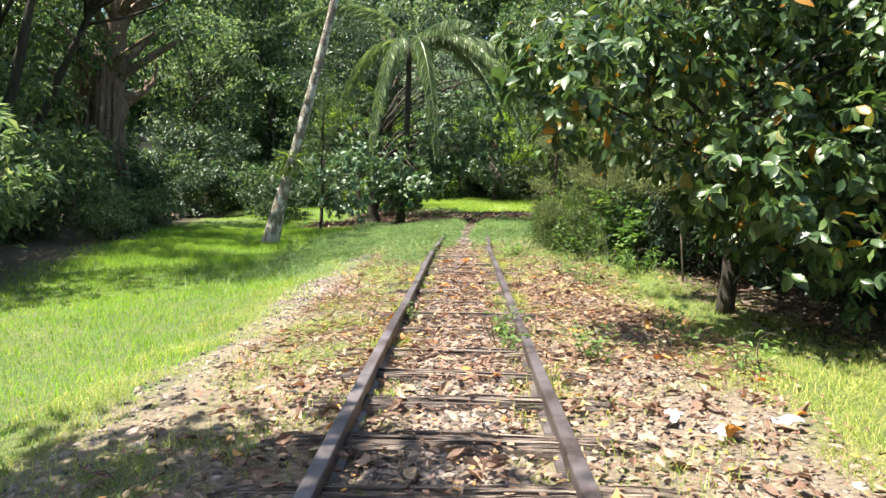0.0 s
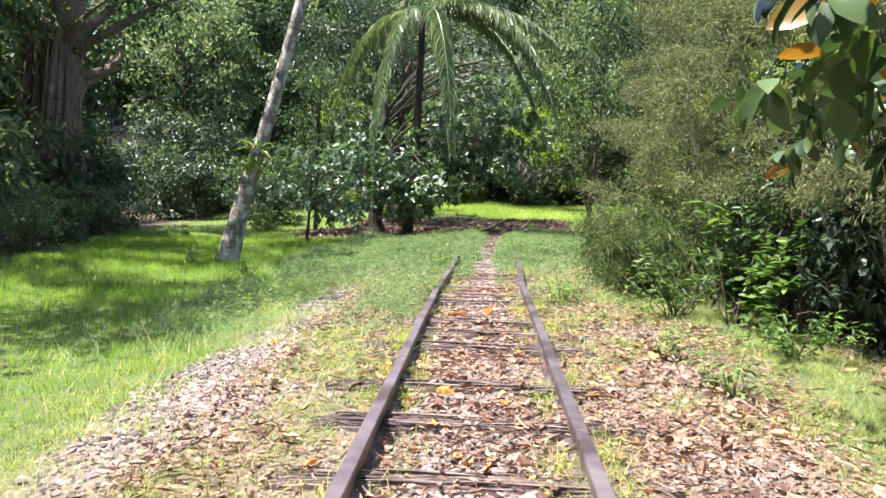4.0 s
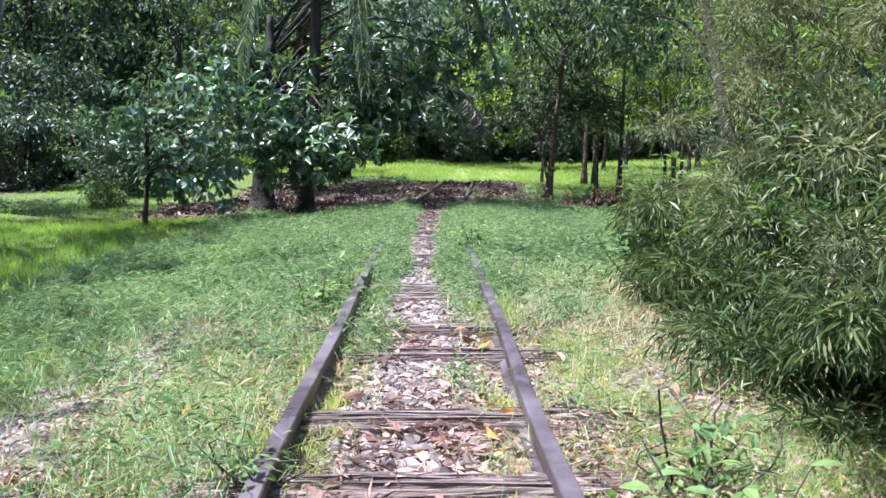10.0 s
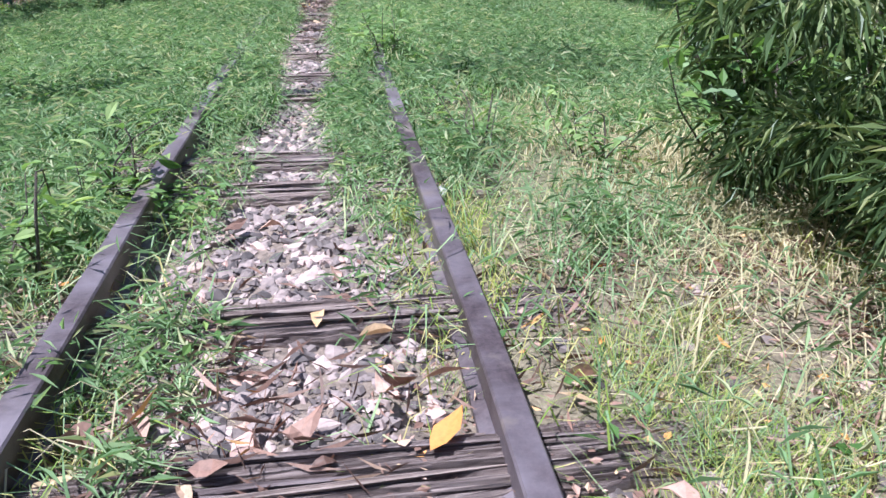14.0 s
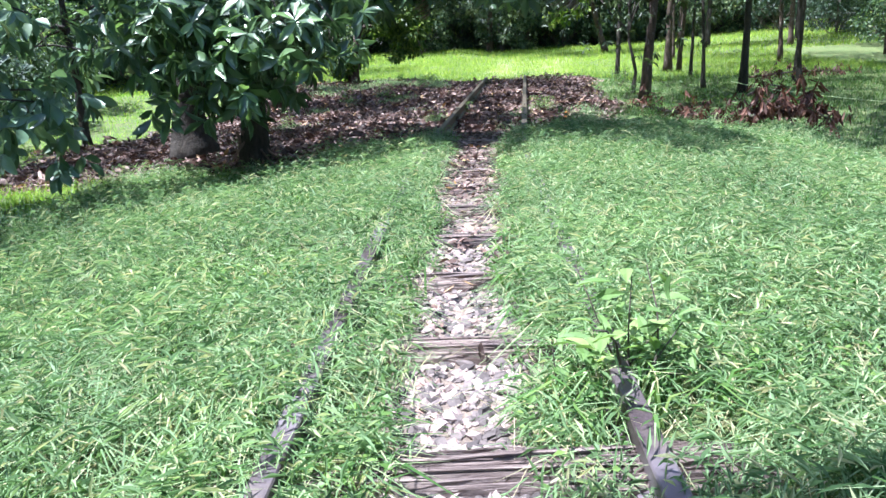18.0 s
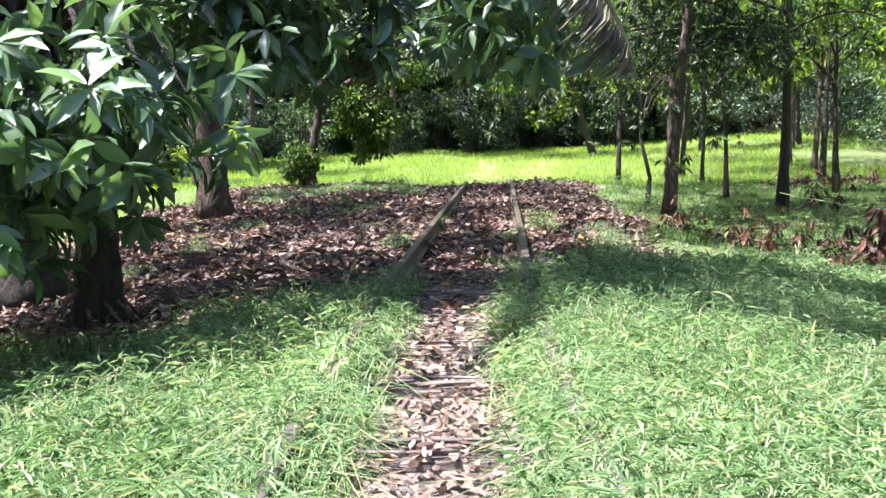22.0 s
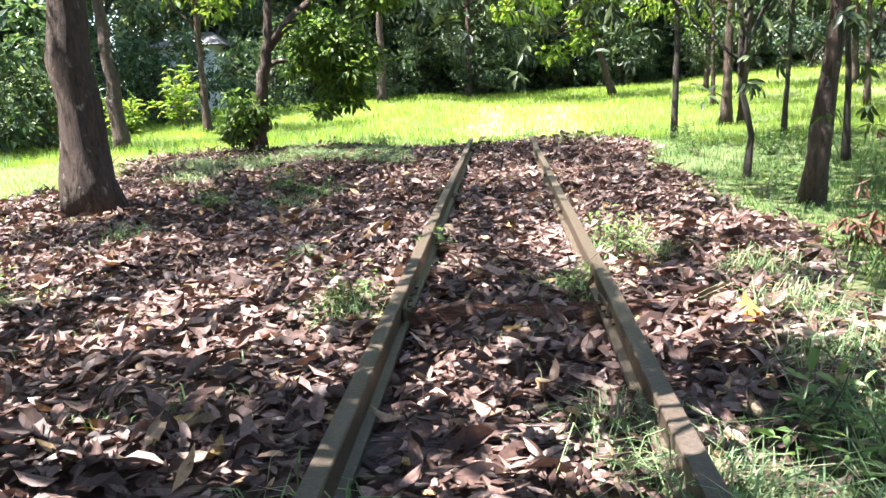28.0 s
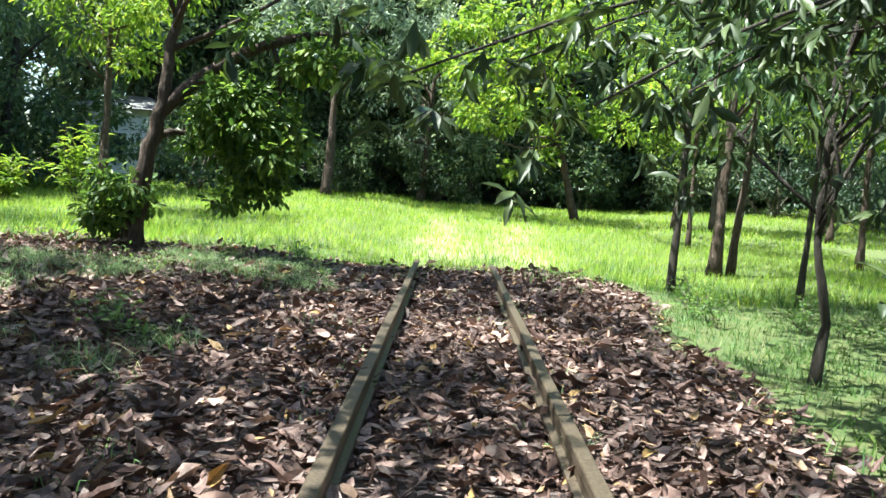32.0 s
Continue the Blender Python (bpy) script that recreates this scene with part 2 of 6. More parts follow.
def rail_material(name, rust, steel, moss):
    m, nt, bsdf, _ = material(name)
    c = place_coords(nt)
    n1, n2 = noise_tex(nt, c, 60, 6, 0.7), noise_tex(nt, c, 2.3, 4)
    col = blend(nt, ramp(nt, n2, [(0.4, (0, 0, 0)), (0.65, (1, 1, 1))]), ramp(nt, n1, [(0.3, rust[0]), (0.7, rust[1])]), steel)
    col = blend(nt, ramp(nt, noise_tex(nt, c, 5, 6), [(0.58, (0, 0, 0)), (0.7, (1, 1, 1))]), col, moss)
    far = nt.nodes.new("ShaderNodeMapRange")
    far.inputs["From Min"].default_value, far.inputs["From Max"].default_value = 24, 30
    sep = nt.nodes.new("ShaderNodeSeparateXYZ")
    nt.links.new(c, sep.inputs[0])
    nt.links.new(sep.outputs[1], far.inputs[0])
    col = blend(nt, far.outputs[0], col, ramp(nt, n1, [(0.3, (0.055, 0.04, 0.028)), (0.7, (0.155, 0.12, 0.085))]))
    nt.links.new(col, bsdf.inputs["Base Color"])
    bsdf.inputs["Roughness"].default_value, bsdf.inputs["Metallic"].default_value = 0.5, 0.4
    bump(nt, bsdf, n1, 0.4, 0.003)
    return m


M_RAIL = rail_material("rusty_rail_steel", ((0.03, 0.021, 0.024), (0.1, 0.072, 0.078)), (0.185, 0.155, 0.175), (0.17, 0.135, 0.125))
M_PLATE = rail_material("rusty_plate_steel", ((0.12, 0.06, 0.045), (0.26, 0.15, 0.12)), (0.3, 0.2, 0.17), (0.2, 0.13, 0.1))

# weathered sleeper wood: grain runs along the sleeper
M_WOOD, nt, bsdf, _ = material("weathered_sleeper_wood")
c = place_coords(nt, (0.8, 34, 12), False)
g = noise_tex(nt, c, 2.2, 8, 0.75)
info = nt.nodes.new("ShaderNodeObjectInfo")
tone = ramp(nt, info.outputs["Random"], [(0.0, (0.65, 0.6, 0.62)), (1.0, (1.25, 1.15, 1.05))])
wood = ramp(nt, g, [(0.36, (0.02, 0.015, 0.016)), (0.48, (0.17, 0.135, 0.13)), (0.68, (0.46, 0.4, 0.385))])
nt.links.new(blend(nt, 1.0, wood, tone, "MULTIPLY"), bsdf.inputs["Base Color"])
bsdf.inputs["Roughness"].default_value = 0.9
bump(nt, bsdf, g, 1.0, 0.02)

M_WOOD_RED = bark_material("rotten_red_wood", (0.06, 0.025, 0.018), (0.22, 0.1, 0.065), (0.16, 0.09, 0.05), (1.2, 20, 8))

# ballast stones
M_STONE, nt, bsdf, _ = material("ballast_stone")
geo = nt.nodes.new("ShaderNodeNewGeometry")
info = nt.nodes.new("ShaderNodeObjectInfo")
add = nt.nodes.new("ShaderNodeMath")
add.operation = "ADD"
nt.links.new(geo.outputs["Random Per Island"], add.inputs[0])
nt.links.new(info.outputs["Random"], add.inputs[1])
frac = nt.nodes.new("ShaderNodeMath")
frac.operation = "FRACT"
nt.links.new(add.outputs[0], frac.inputs[0])
tone = ramp(nt, frac.outputs[0], [(0.0, (0.055, 0.046, 0.046)), (0.4, (0.155, 0.125, 0.12)), (0.75, (0.28, 0.22, 0.208)), (0.93, (0.42, 0.325, 0.3)), (1.0, (0.42, 0.27, 0.23))])
n = noise_tex(nt, place_coords(nt), 45, 5)
nt.links.new(blend(nt, 0.5, tone, ramp(nt, n, [(0.3, (0.5, 0.48, 0.47)), (0.7, (1.3, 1.25, 1.2))]), "MULTIPLY"), bsdf.inputs["Base Color"])
bsdf.inputs["Roughness"].default_value = 0.85
bump(nt, bsdf, n, 0.5, 0.006)

# ground: soil, with zones of grass thatch, leaf mould and gravel
M_GROUND, nt, bsdf, _ = material("ground_soil")
c = place_coords(nt)


def zone(name):
    a = nt.nodes.new("ShaderNodeAttribute")
    a.attribute_name = name
    return a.outputs["Fac"]


fine, mid = noise_tex(nt, c, 28, 8, 0.7), noise_tex(nt, c, 3.5, 5)
soil = ramp(nt, fine, [(0.3, (0.09, 0.066, 0.05)), (0.55, (0.23, 0.175, 0.13)), (0.75, (0.4, 0.32, 0.24))])
thatch = blend(nt, ramp(nt, mid, [(0.35, (0, 0, 0)), (0.7, (1, 1, 1))]), ramp(nt, fine, [(0.3, (0.035, 0.06, 0.016)), (0.7, (0.1, 0.16, 0.04))]), ramp(nt, fine, [(0.3, (0.06, 0.07, 0.025)), (0.7, (0.19, 0.2, 0.07))]))
mould = ramp(nt, fine, [(0.25, (0.03, 0.019, 0.015)), (0.55, (0.09, 0.055, 0.045)), (0.8, (0.2, 0.135, 0.11))])
gravel = ramp(nt, fine, [(0.25, (0.075, 0.058, 0.05)), (0.55, (0.23, 0.175, 0.14)), (0.8, (0.42, 0.335, 0.26))])
col = blend(nt, zone("grass"), soil, thatch)
col = blend(nt, zone("litter"), col, mould)
col = blend(nt, zone("gravel"), col, gravel)
col = blend(nt, zone("sand"), col, ramp(nt, fine, [(0.25, (0.3, 0.29, 0.14)), (0.7, (0.52, 0.49, 0.3))]))
nt.links.new(col, bsdf.inputs["Base Color"])
bsdf.inputs["Roughness"].default_value = 0.95
bump(nt, bsdf, fine, 0.9, 0.03)


def plain(name, a, b, scale=6, rough=0.8):
    m, nt, bsdf, _ = material(name)
    n = noise_tex(nt, place_coords(nt), scale, 6)
    nt.links.new(ramp(nt, n, [(0.3, a), (0.7, b)]), bsdf.inputs["Base Color"])
    bsdf.inputs["Roughness"].default_value = rough
    return m


M_WALL = plain("white_painted_wall", (0.68, 0.69, 0.7), (0.8, 0.8, 0.8), 2)
M_ROOF = plain("grey_roof_tiles", (0.13, 0.13, 0.14), (0.22, 0.21, 0.2), 9)
M_DARKGLASS = plain("dark_window", (0.03, 0.035, 0.04), (0.06, 0.07, 0.08), 2, 0.15)
M_METAL = plain("white_railing_paint", (0.6, 0.62, 0.63), (0.75, 0.76, 0.77), 8, 0.5)
M_PAPER = plain("pale_litter_scrap", (0.36, 0.35, 0.35), (0.55, 0.54, 0.54), 20, 0.7)
M_ROPE = plain("green_vine_stem", (0.2, 0.28, 0.12), (0.34, 0.4, 0.2), 30, 0.7)

# ---- plan of the place ----
rng = np.random.default_rng(7)


def sstep(a, b, v):
    s = np.clip((np.asarray(v, float) - a) / (b - a), 0, 1)
    return s * s * (3 - 2 * s)


def wob(x, y, f=1.0, s=0.0):
    """Smooth unevenness between about -1 and 1."""
    x, y = np.asarray(x, float) * f, np.asarray(y, float) * f
    return (np.sin(1.3 * x + 0.7 * y + s) + np.sin(-0.8 * x + 1.9 * y + 2.1 + s) + np.sin(2.9 * x - 1.7 * y + 4 + 2 * s) * 0.6 + np.sin(4.3 * x + 3.7 * y + 1 + s) * 0.4) / 2.2


def cx(y):
    """The middle of the track: straight, then a gentle bend to the right."""
    y = np.asarray(y, float)
    return np.where(y < 17, 0, np.where(y < 30, (y - 17) ** 2 * 0.1 / 26, 0.65 + (y - 30) * 0.1)) + 0.065 * sstep(14.5, 17.5, y) * (1 - sstep(22, 27, y))


def gz(x, y):
    """Height of the ground."""
    x, y = np.asarray(x, float), np.asarray(y, float)
    d = x - cx(y)
    z = -0.16 * sstep(1.3, 3.0, -d) * (1 - 0.7 * sstep(30, 36, y))
    z = z + 0.22 * sstep(35.5, 40.5, y) * sstep(1.2, 3.0, -d)
    z = z - (0.1 + 0.16 * sstep(14, 26, y)) * sstep(1.3, 4.6, d) * (1 - sstep(42, 56, y))
    z = z + 0.35 * sstep(44, 75, y) + 1.2 * sstep(6, 26, d) * sstep(44, 72, y)
    z = z - 0.05 * sstep(28, 29.5, y) * (1 - sstep(38.5, 41, y)) * (1 - sstep(0.7, 1.5, abs(d)))
    z = z - 0.045 * np.exp(-((np.abs(d) - 0.46) / 0.075) ** 2) * sstep(2, 4, y) * (1 - sstep(38, 41, y))
    z = z + 0.05 * wob(x, y, 0.6) * sstep(1.2, 3, abs(d)) + 0.012 * wob(x, y, 4)
    return z


def forest_left(y):
    return np.interp(y, [-20, 8, 13, 22, 28, 40, 50, 66, 120], [-6.4, -6.9, -7.8, -10.2, -12.0, -12.5, -13.5, -14, -14])


def z_litter(x, y):
    d, n = x - cx(y), wob(x, y, 1.1)
    body = sstep(28.0, 29.2, y + 0.5 * n + 0.9 * sstep(-0.4, -2.5, d) - 0.6 * sstep(0.5, 1.5, d)) * (1 - sstep(40.4, 41.6, y + 0.5 * n)) * sstep(-6.8, -5.6, d + 0.5 * n)
    body = body * (1 - sstep(1.85, 2.35, d + 0.25 * n - 0.03 * (y - 34)))
    under = sstep(1.0, 2.5, forest_left(y) + 2.0 - x) * 0.9
    under_r = sstep(2.6, 3.6, d) * sstep(5, 8, y) * (1 - sstep(18, 20, y)) * 0.9
    return np.clip(np.maximum(np.maximum(body, under), under_r), 0, 1)


def z_gravel(x, y):
    d, n = x - cx(y), wob(x, y, 1.7, 3)
    core = (1 - sstep(0.48, 0.6, abs(d) + 0.05 * n - 0.8 * (1 - sstep(4.5, 9, y)))) * (1 - sstep(16, 18.5, y))
    path = (1 - sstep(0.2, 0.42, abs(d + 0.02) + 0.08 * n)) * (1 - sstep(27, 29, y))
    strip = (1 - sstep(0.12, 0.4, abs(d + 1.85 + 0.14 * n) - 0.16 * sstep(7, 10, y))) * 0.85 * (1 - sstep(16, 19, y))
    side = sstep(0.6, 0.9, d) * (1 - sstep(1.7, 2.3, d + 0.4 * n)) * (1 - sstep(12, 17, y))
    return np.clip(np.maximum.reduce([core, path, strip, side]), 0, 1)


def z_turf(x, y):
    """Where turf covers the soil: everywhere but for the worn bed of the track."""
    d, n = np.abs(x - cx(y)), wob(x, y, 2.4, 4)
    return np.clip(1 - 0.8 * (1 - sstep(1.6, 2.5, d + 0.35 * n)) * (1 - sstep(17, 21, y)), 0, 1)


def z_sand(x, y):
    """Two worn sandy trails across the meadow."""
    d = x - cx(y) + 0.2 * wob(x, y, 1.3)
    trail = np.exp(-((d + 0.25) / 0.7) ** 2) + np.exp(-((d - 1.3 - 0.06 * (y - 44)) / 0.8) ** 2)
    return np.clip(trail * sstep(40.8, 44.0, y) * 0.75 * (1 - sstep(48, 62, y)) * (0.75 + 0.25 * wob(x, y, 0.9, 2)), 0, 1)


# ---- mesh tools ----
def tri_mesh(name, verts, tris, smooth=False, mats=()):
    me = bpy.data.meshes.new(name)
    verts, tris = np.ascontiguousarray(verts, np.float32), np.ascontiguousarray(tris, np.int32)
    me.vertices.add(len(verts))
    me.vertices.foreach_set("co", verts.ravel())
    me.loops.add(tris.size)
    me.loops.foreach_set("vertex_index", tris.ravel())
    me.polygons.add(len(tris))
    me.polygons.foreach_set("loop_start", np.arange(0, tris.size, 3, dtype=np.int32))
    me.polygons.foreach_set("use_smooth", np.full(len(tris), smooth))
    for m in mats:
        me.materials.append(m)
    me.update(calc_edges=True)
    return me


def part(name, data, mat=None, parent=None, label=""):
    """A mesh or a bmesh as ONE object, under a thing where one is given."""
    if isinstance(data, bmesh.types.BMesh):
        me = bpy.data.meshes.new(name)
        data.to_mesh(me)
        data.free()
        data = me
    if mat is not None and not data.materials:
        data.materials.append(mat)
    ob = new(name, data)
    ob.parent = parent
    return tagged(ob, label)


def empty(name, at=(0, 0, 0)):
    ob = new(name)
    ob.location = at
    return ob


def merge(pieces):
    vs, ts, k = [], [], 0
    for v, t in pieces:
        vs.append(np.asarray(v, float))
        ts.append(np.asarray(t) + k)
        k += len(v)
    return np.concatenate(vs), np.concatenate(ts)


def tube(points, radii, sides=8, rough=0.0, seed=0):
    """A closed, tapered, uneven tube along a line of points."""
    p, r = np.asarray(points, float), np.asarray(radii, float)
    g = np.random.default_rng(seed)
    tang = np.gradient(p, axis=0)
    tang /= np.linalg.norm(tang, axis=1)[:, None] + 1e-9
    ref = np.array([0.0, 1.0, 0.0]) if abs(tang[0][1]) < 0.9 else np.array([1.0, 0, 0])
    u = np.cross(tang, ref)
    u /= np.linalg.norm(u, axis=1)[:, None]
    w = np.cross(tang, u)
    a = np.arange(sides) * 2 * np.pi / sides
    rr = r[:, None] * (1 + rough * g.normal(size=(len(p), sides)))
    v = p[:, None] + rr[..., None] * (np.cos(a)[None, :, None] * u[:, None] + np.sin(a)[None, :, None] * w[:, None])
    i, j = np.meshgrid(np.arange(len(p) - 1), np.arange(sides), indexing="ij")
    q = np.stack([i * sides + j, i * sides + (j + 1) % sides, (i + 1) * sides + (j + 1) % sides, (i + 1) * sides + j], -1).reshape(-1, 4)
    t = np.concatenate([q[:, [0, 1, 2]], q[:, [0, 2, 3]]])
    v = np.concatenate([v.reshape(-1, 3), p[:1], p[-1:]])
    n, k = len(v), np.arange(sides)
    cap0 = np.stack([(k + 1) % sides, k, np.full(sides, n - 2)], 1)
    cap1 = np.stack([(len(p) - 1) * sides + k, (len(p) - 1) * sides + (k + 1) % sides, np.full(sides, n - 1)], 1)
    return v, np.concatenate([t, cap0, cap1])


def curve(a, b, bend=(0, 0, 0), n=8):
    s = np.linspace(0, 1, n)[:, None]
    a, b, bend = np.asarray(a, float), np.asarray(b, float), np.asarray(bend, float)
    return a + (b - a) * s + bend * (4 * s * (1 - s))


LEAF = {
    "oval": ([(0, 0, 0), (0.14, -0.2, 0.03), (0.14, 0.2, 0.03), (0.38, -0.47, 0.06), (0.38, 0.47, 0.06), (0.66, -0.45, 0.03), (0.66, 0.45, 0.03), (0.88, -0.22, -0.06), (0.88, 0.22, -0.06), (1, 0, -0.16), (0.38, 0, 0.0), (0.68, 0, -0.04)],
             [(0, 1, 10), (0, 10, 2), (1, 3, 10), (2, 10, 4), (3, 5, 11), (3, 11, 10), (4, 11, 6), (4, 10, 11), (5, 7, 11), (6, 11, 8), (7, 9, 11), (8, 11, 9)]),
    "long": ([(0, 0, 0), (0.2, -0.28, 0.04), (0.2, 0.28, 0.04), (0.5, -0.5, 0.05), (0.5, 0.5, 0.05), (0.8, -0.3, -0.03), (0.8, 0.3, -0.03), (1, 0, -0.18), (0.5, 0, -0.01)],
             [(0, 1, 8), (0, 8, 2), (1, 3, 8), (2, 8, 4), (3, 5, 8), (4, 8, 6), (5, 7, 8), (6, 8, 7)]),
    "broad": ([(0, 0, 0), (0.3, -0.4, 0.05), (0.3, 0.4, 0.05), (0.72, -0.42, 0.02), (0.72, 0.42, 0.02), (1, 0, -0.1), (0.5, 0, -0.03)],
              [(0, 1, 6), (0, 6, 2), (1, 3, 6), (2, 6, 4), (3, 5, 6), (4, 6, 5)]),
    "lance": ([(0, 0, 0), (0.45, -0.5, 0.05), (0.45, 0.5, 0.05), (1, 0, -0.2), (0.5, 0, -0.02)], [(0, 1, 4), (0, 4, 2), (1, 3, 4), (2, 4, 3)]),
    "small": ([(0, 0, 0), (0.45, -0.5, 0.06), (0.45, 0.5, 0.06), (1, 0, -0.1)], [(0, 1, 3), (0, 3, 2)]),
    "curl": ([(0, 0, 0.06), (0.3, -0.42, 0.09), (0.3, 0.42, 0.07), (0.72, -0.38, 0.08), (0.72, 0.38, 0.04), (1, 0, 0.1), (0.5, 0, 0)],
             [(0, 1, 6), (0, 6, 2), (1, 3, 6), (2, 6, 4), (3, 5, 6), (4, 6, 5)]),
}


def unit(v):
    return v / (np.linalg.norm(v, axis=-1, keepdims=True) + 1e-9)


def leaves(kind, at, way, up, length, width):
    """Many leaves at once: foot, direction, upper side, length and width of each."""
    tv, tt = (np.array(k, float) for k in LEAF[kind])
    at, way = np.asarray(at, float), unit(np.asarray(way, float))
    side = unit(np.cross(np.asarray(up, float), way))
    nrm = np.cross(way, side)
    length, width = np.broadcast_to(length, len(at)), np.broadcast_to(width, len(at))
    v = at[:, None] + way[:, None] * (tv[None, :, 0, None] * length[:, None, None]) + side[:, None] * (tv[None, :, 1, None] * width[:, None, None]) + nrm[:, None] * (tv[None, :, 2, None] * length[:, None, None])
    t = tt.astype(int)[None] + (np.arange(len(at)) * len(tv))[:, None, None]
    return v.reshape(-1, 3), t.reshape(-1, 3)


def clump_leaves(kind, centres, radii, per, length, ratio, g, droop=0.5, flat=0.7, shell=0.55):
    """Leaves in loose clumps round the given centres."""
    centres = np.asarray(centres, float)
    n = len(centres) * per
    way = unit(g.normal(size=(n, 3)))
    rad = np.repeat(np.broadcast_to(radii, len(centres)), per) * (shell + (1 - shell) * g.random(n)) * g.uniform(0.55, 1.1, n)
    at = np.repeat(centres, per, 0) + way * rad[:, None] * np.array([1, 1, flat])
    ld = way + g.normal(size=(n, 3)) * 0.6
    ld[:, 2] -= droop
    up = g.normal(size=(n, 3)) * 0.45 + np.array([0, 0, 1.0]) + way * 0.3
    ln = length * g.uniform(0.65, 1.25, n)
    return leaves(kind, at, ld, up, ln, ln * ratio * g.uniform(0.8, 1.2, n))


def whorls(kind, tips, ways, per, length, ratio, g, droop=0.35):
    """Rosettes of leaves round twig ends."""
    tips, ways = np.asarray(tips, float), unit(np.asarray(ways, float))
    n = len(tips)
    ref = unit(g.normal(size=(n, 3)))
    u = unit(np.cross(ways, ref))
    w = np.cross(ways, u)
    a = (np.arange(per)[None] * 2.4 + g.uniform(0, 6, (n, 1)) + g.normal(size=(n, per)) * 0.25)[..., None]
    out = np.cos(a) * u[:, None] + np.sin(a) * w[:, None] + ways[:, None] * g.uniform(0.1, 0.9, (n, per, 1))
    out[..., 2] -= droop * g.uniform(0.4, 1.6, (n, per))
    at = (tips[:, None] - ways[:, None] * g.uniform(0, 0.12, (n, per, 1))).repeat(1, 0)
    up = ways[:, None] * 0.8 + np.array([0, 0, 0.7]) + g.normal(size=(n, per, 3)) * 0.25
    ln = (length * g.uniform(0.65, 1.2, (n, per))).ravel()
    return leaves(kind, at.reshape(-1, 3), out.reshape(-1, 3), up.reshape(-1, 3), ln, ln * ratio * g.uniform(0.85, 1.2, n * per))


def blades(at, lean, height, width, g, cheap=False):
    """Grass blades: foot, lean (sideways share), height, width."""
    n = len(at)
    a = g.uniform(0, 2 * np.pi, n)
    d = np.stack([np.cos(a), np.sin(a), np.zeros(n)], 1)
    s = np.stack([-np.sin(a), np.cos(a), np.zeros(n)], 1) * (np.asarray(width) * np.ones(n))[:, None] * 0.5
    h, lean = np.asarray(height)[:, None], np.asarray(lean)[:, None]
    z = np.array([0, 0, 1.0])
    if cheap:
        tip = at + z * h * 0.9 + d * h * lean
        v = np.stack([at - s, at + s, tip], 1).reshape(-1, 3)
        return v, np.arange(3 * n).reshape(-1, 3)
    mid = at + z * h * 0.62 + d * h * lean * 0.35
    tip = at + z * h * (1 - 0.45 * lean) + d * h * lean
    v = np.stack([at - s, at + s, mid - s * 0.8, mid + s * 0.8, tip], 1).reshape(-1, 3)
    t = np.array([(0, 1, 3), (0, 3, 2), (2, 3, 4)])[None] + (np.arange(n) * 5)[:, None, None]
    return v, t.reshape(-1, 3)


def scatter(x0, x1, y0, y1, per_m2, dens, g):
    n = int((x1 - x0) * (y1 - y0) * per_m2)
    x, y = g.uniform(x0, x1, n), g.uniform(y0, y1, n)
    keep = g.random(n) < dens(x, y)
    return x[keep], y[keep]


# ---- ground ----
def stretch(a, b, fine, reach):
    inner = np.arange(a, b + 1e-6, fine)
    grow = np.cumsum(fine * 1.35 ** np.arange(1, 40))
    lo, hi = a - grow[grow < a - reach[0]], b + grow[grow < reach[1] - b]
    return np.concatenate([[reach[0]], lo[::-1], inner, hi, [reach[1]]])


gx, gy = stretch(-7, 7, 0.08, (-900, 900)), stretch(-2, 46, 0.2, (-900, 1500))
X, Y = np.meshgrid(gx, gy)
V = np.stack([X.ravel(), Y.ravel(), gz(X.ravel(), Y.ravel())], 1)
i, j = np.meshgrid(np.arange(len(gy) - 1), np.arange(len(gx) - 1), indexing="ij")
k = (i * len(gx) + j).ravel()
me = tri_mesh("ground", V, np.concatenate([np.stack([k, k + 1, k + len(gx) + 1], 1), np.stack([k, k + len(gx) + 1, k + len(gx)], 1)]), True, [M_GROUND])
lit, grv = z_litter(V[:, 0], V[:, 1]), z_gravel(V[:, 0], V[:, 1])
for name, value in (("litter", lit), ("gravel", grv), ("grass", z_turf(V[:, 0], V[:, 1])), ("sand", z_sand(V[:, 0], V[:, 1]))):
    me.attributes.new(name, "FLOAT", "POINT").data.foreach_set("value", value.astype(np.float32))
tagged(part("ground", me), "soil with thin grass, gravel and leaf mould", "ground", kind="structure")

# ---- track ----
RAIL_TOP, HALF = 0.13, 0.566
PROFILE = [(-0.038, 0.0), (-0.033, 0.006), (0.033, 0.006), (0.038, 0.0), (0.037, -0.05), (0.031, -0.058), (0.026, -0.062), (0.026, -0.112), (0.06, -0.128), (0.06, -0.15), (-0.06, -0.15), (-0.06, -0.128), (-0.026, -0.112), (-0.026, -0.062), (-0.031, -0.058), (-0.037, -0.05)]


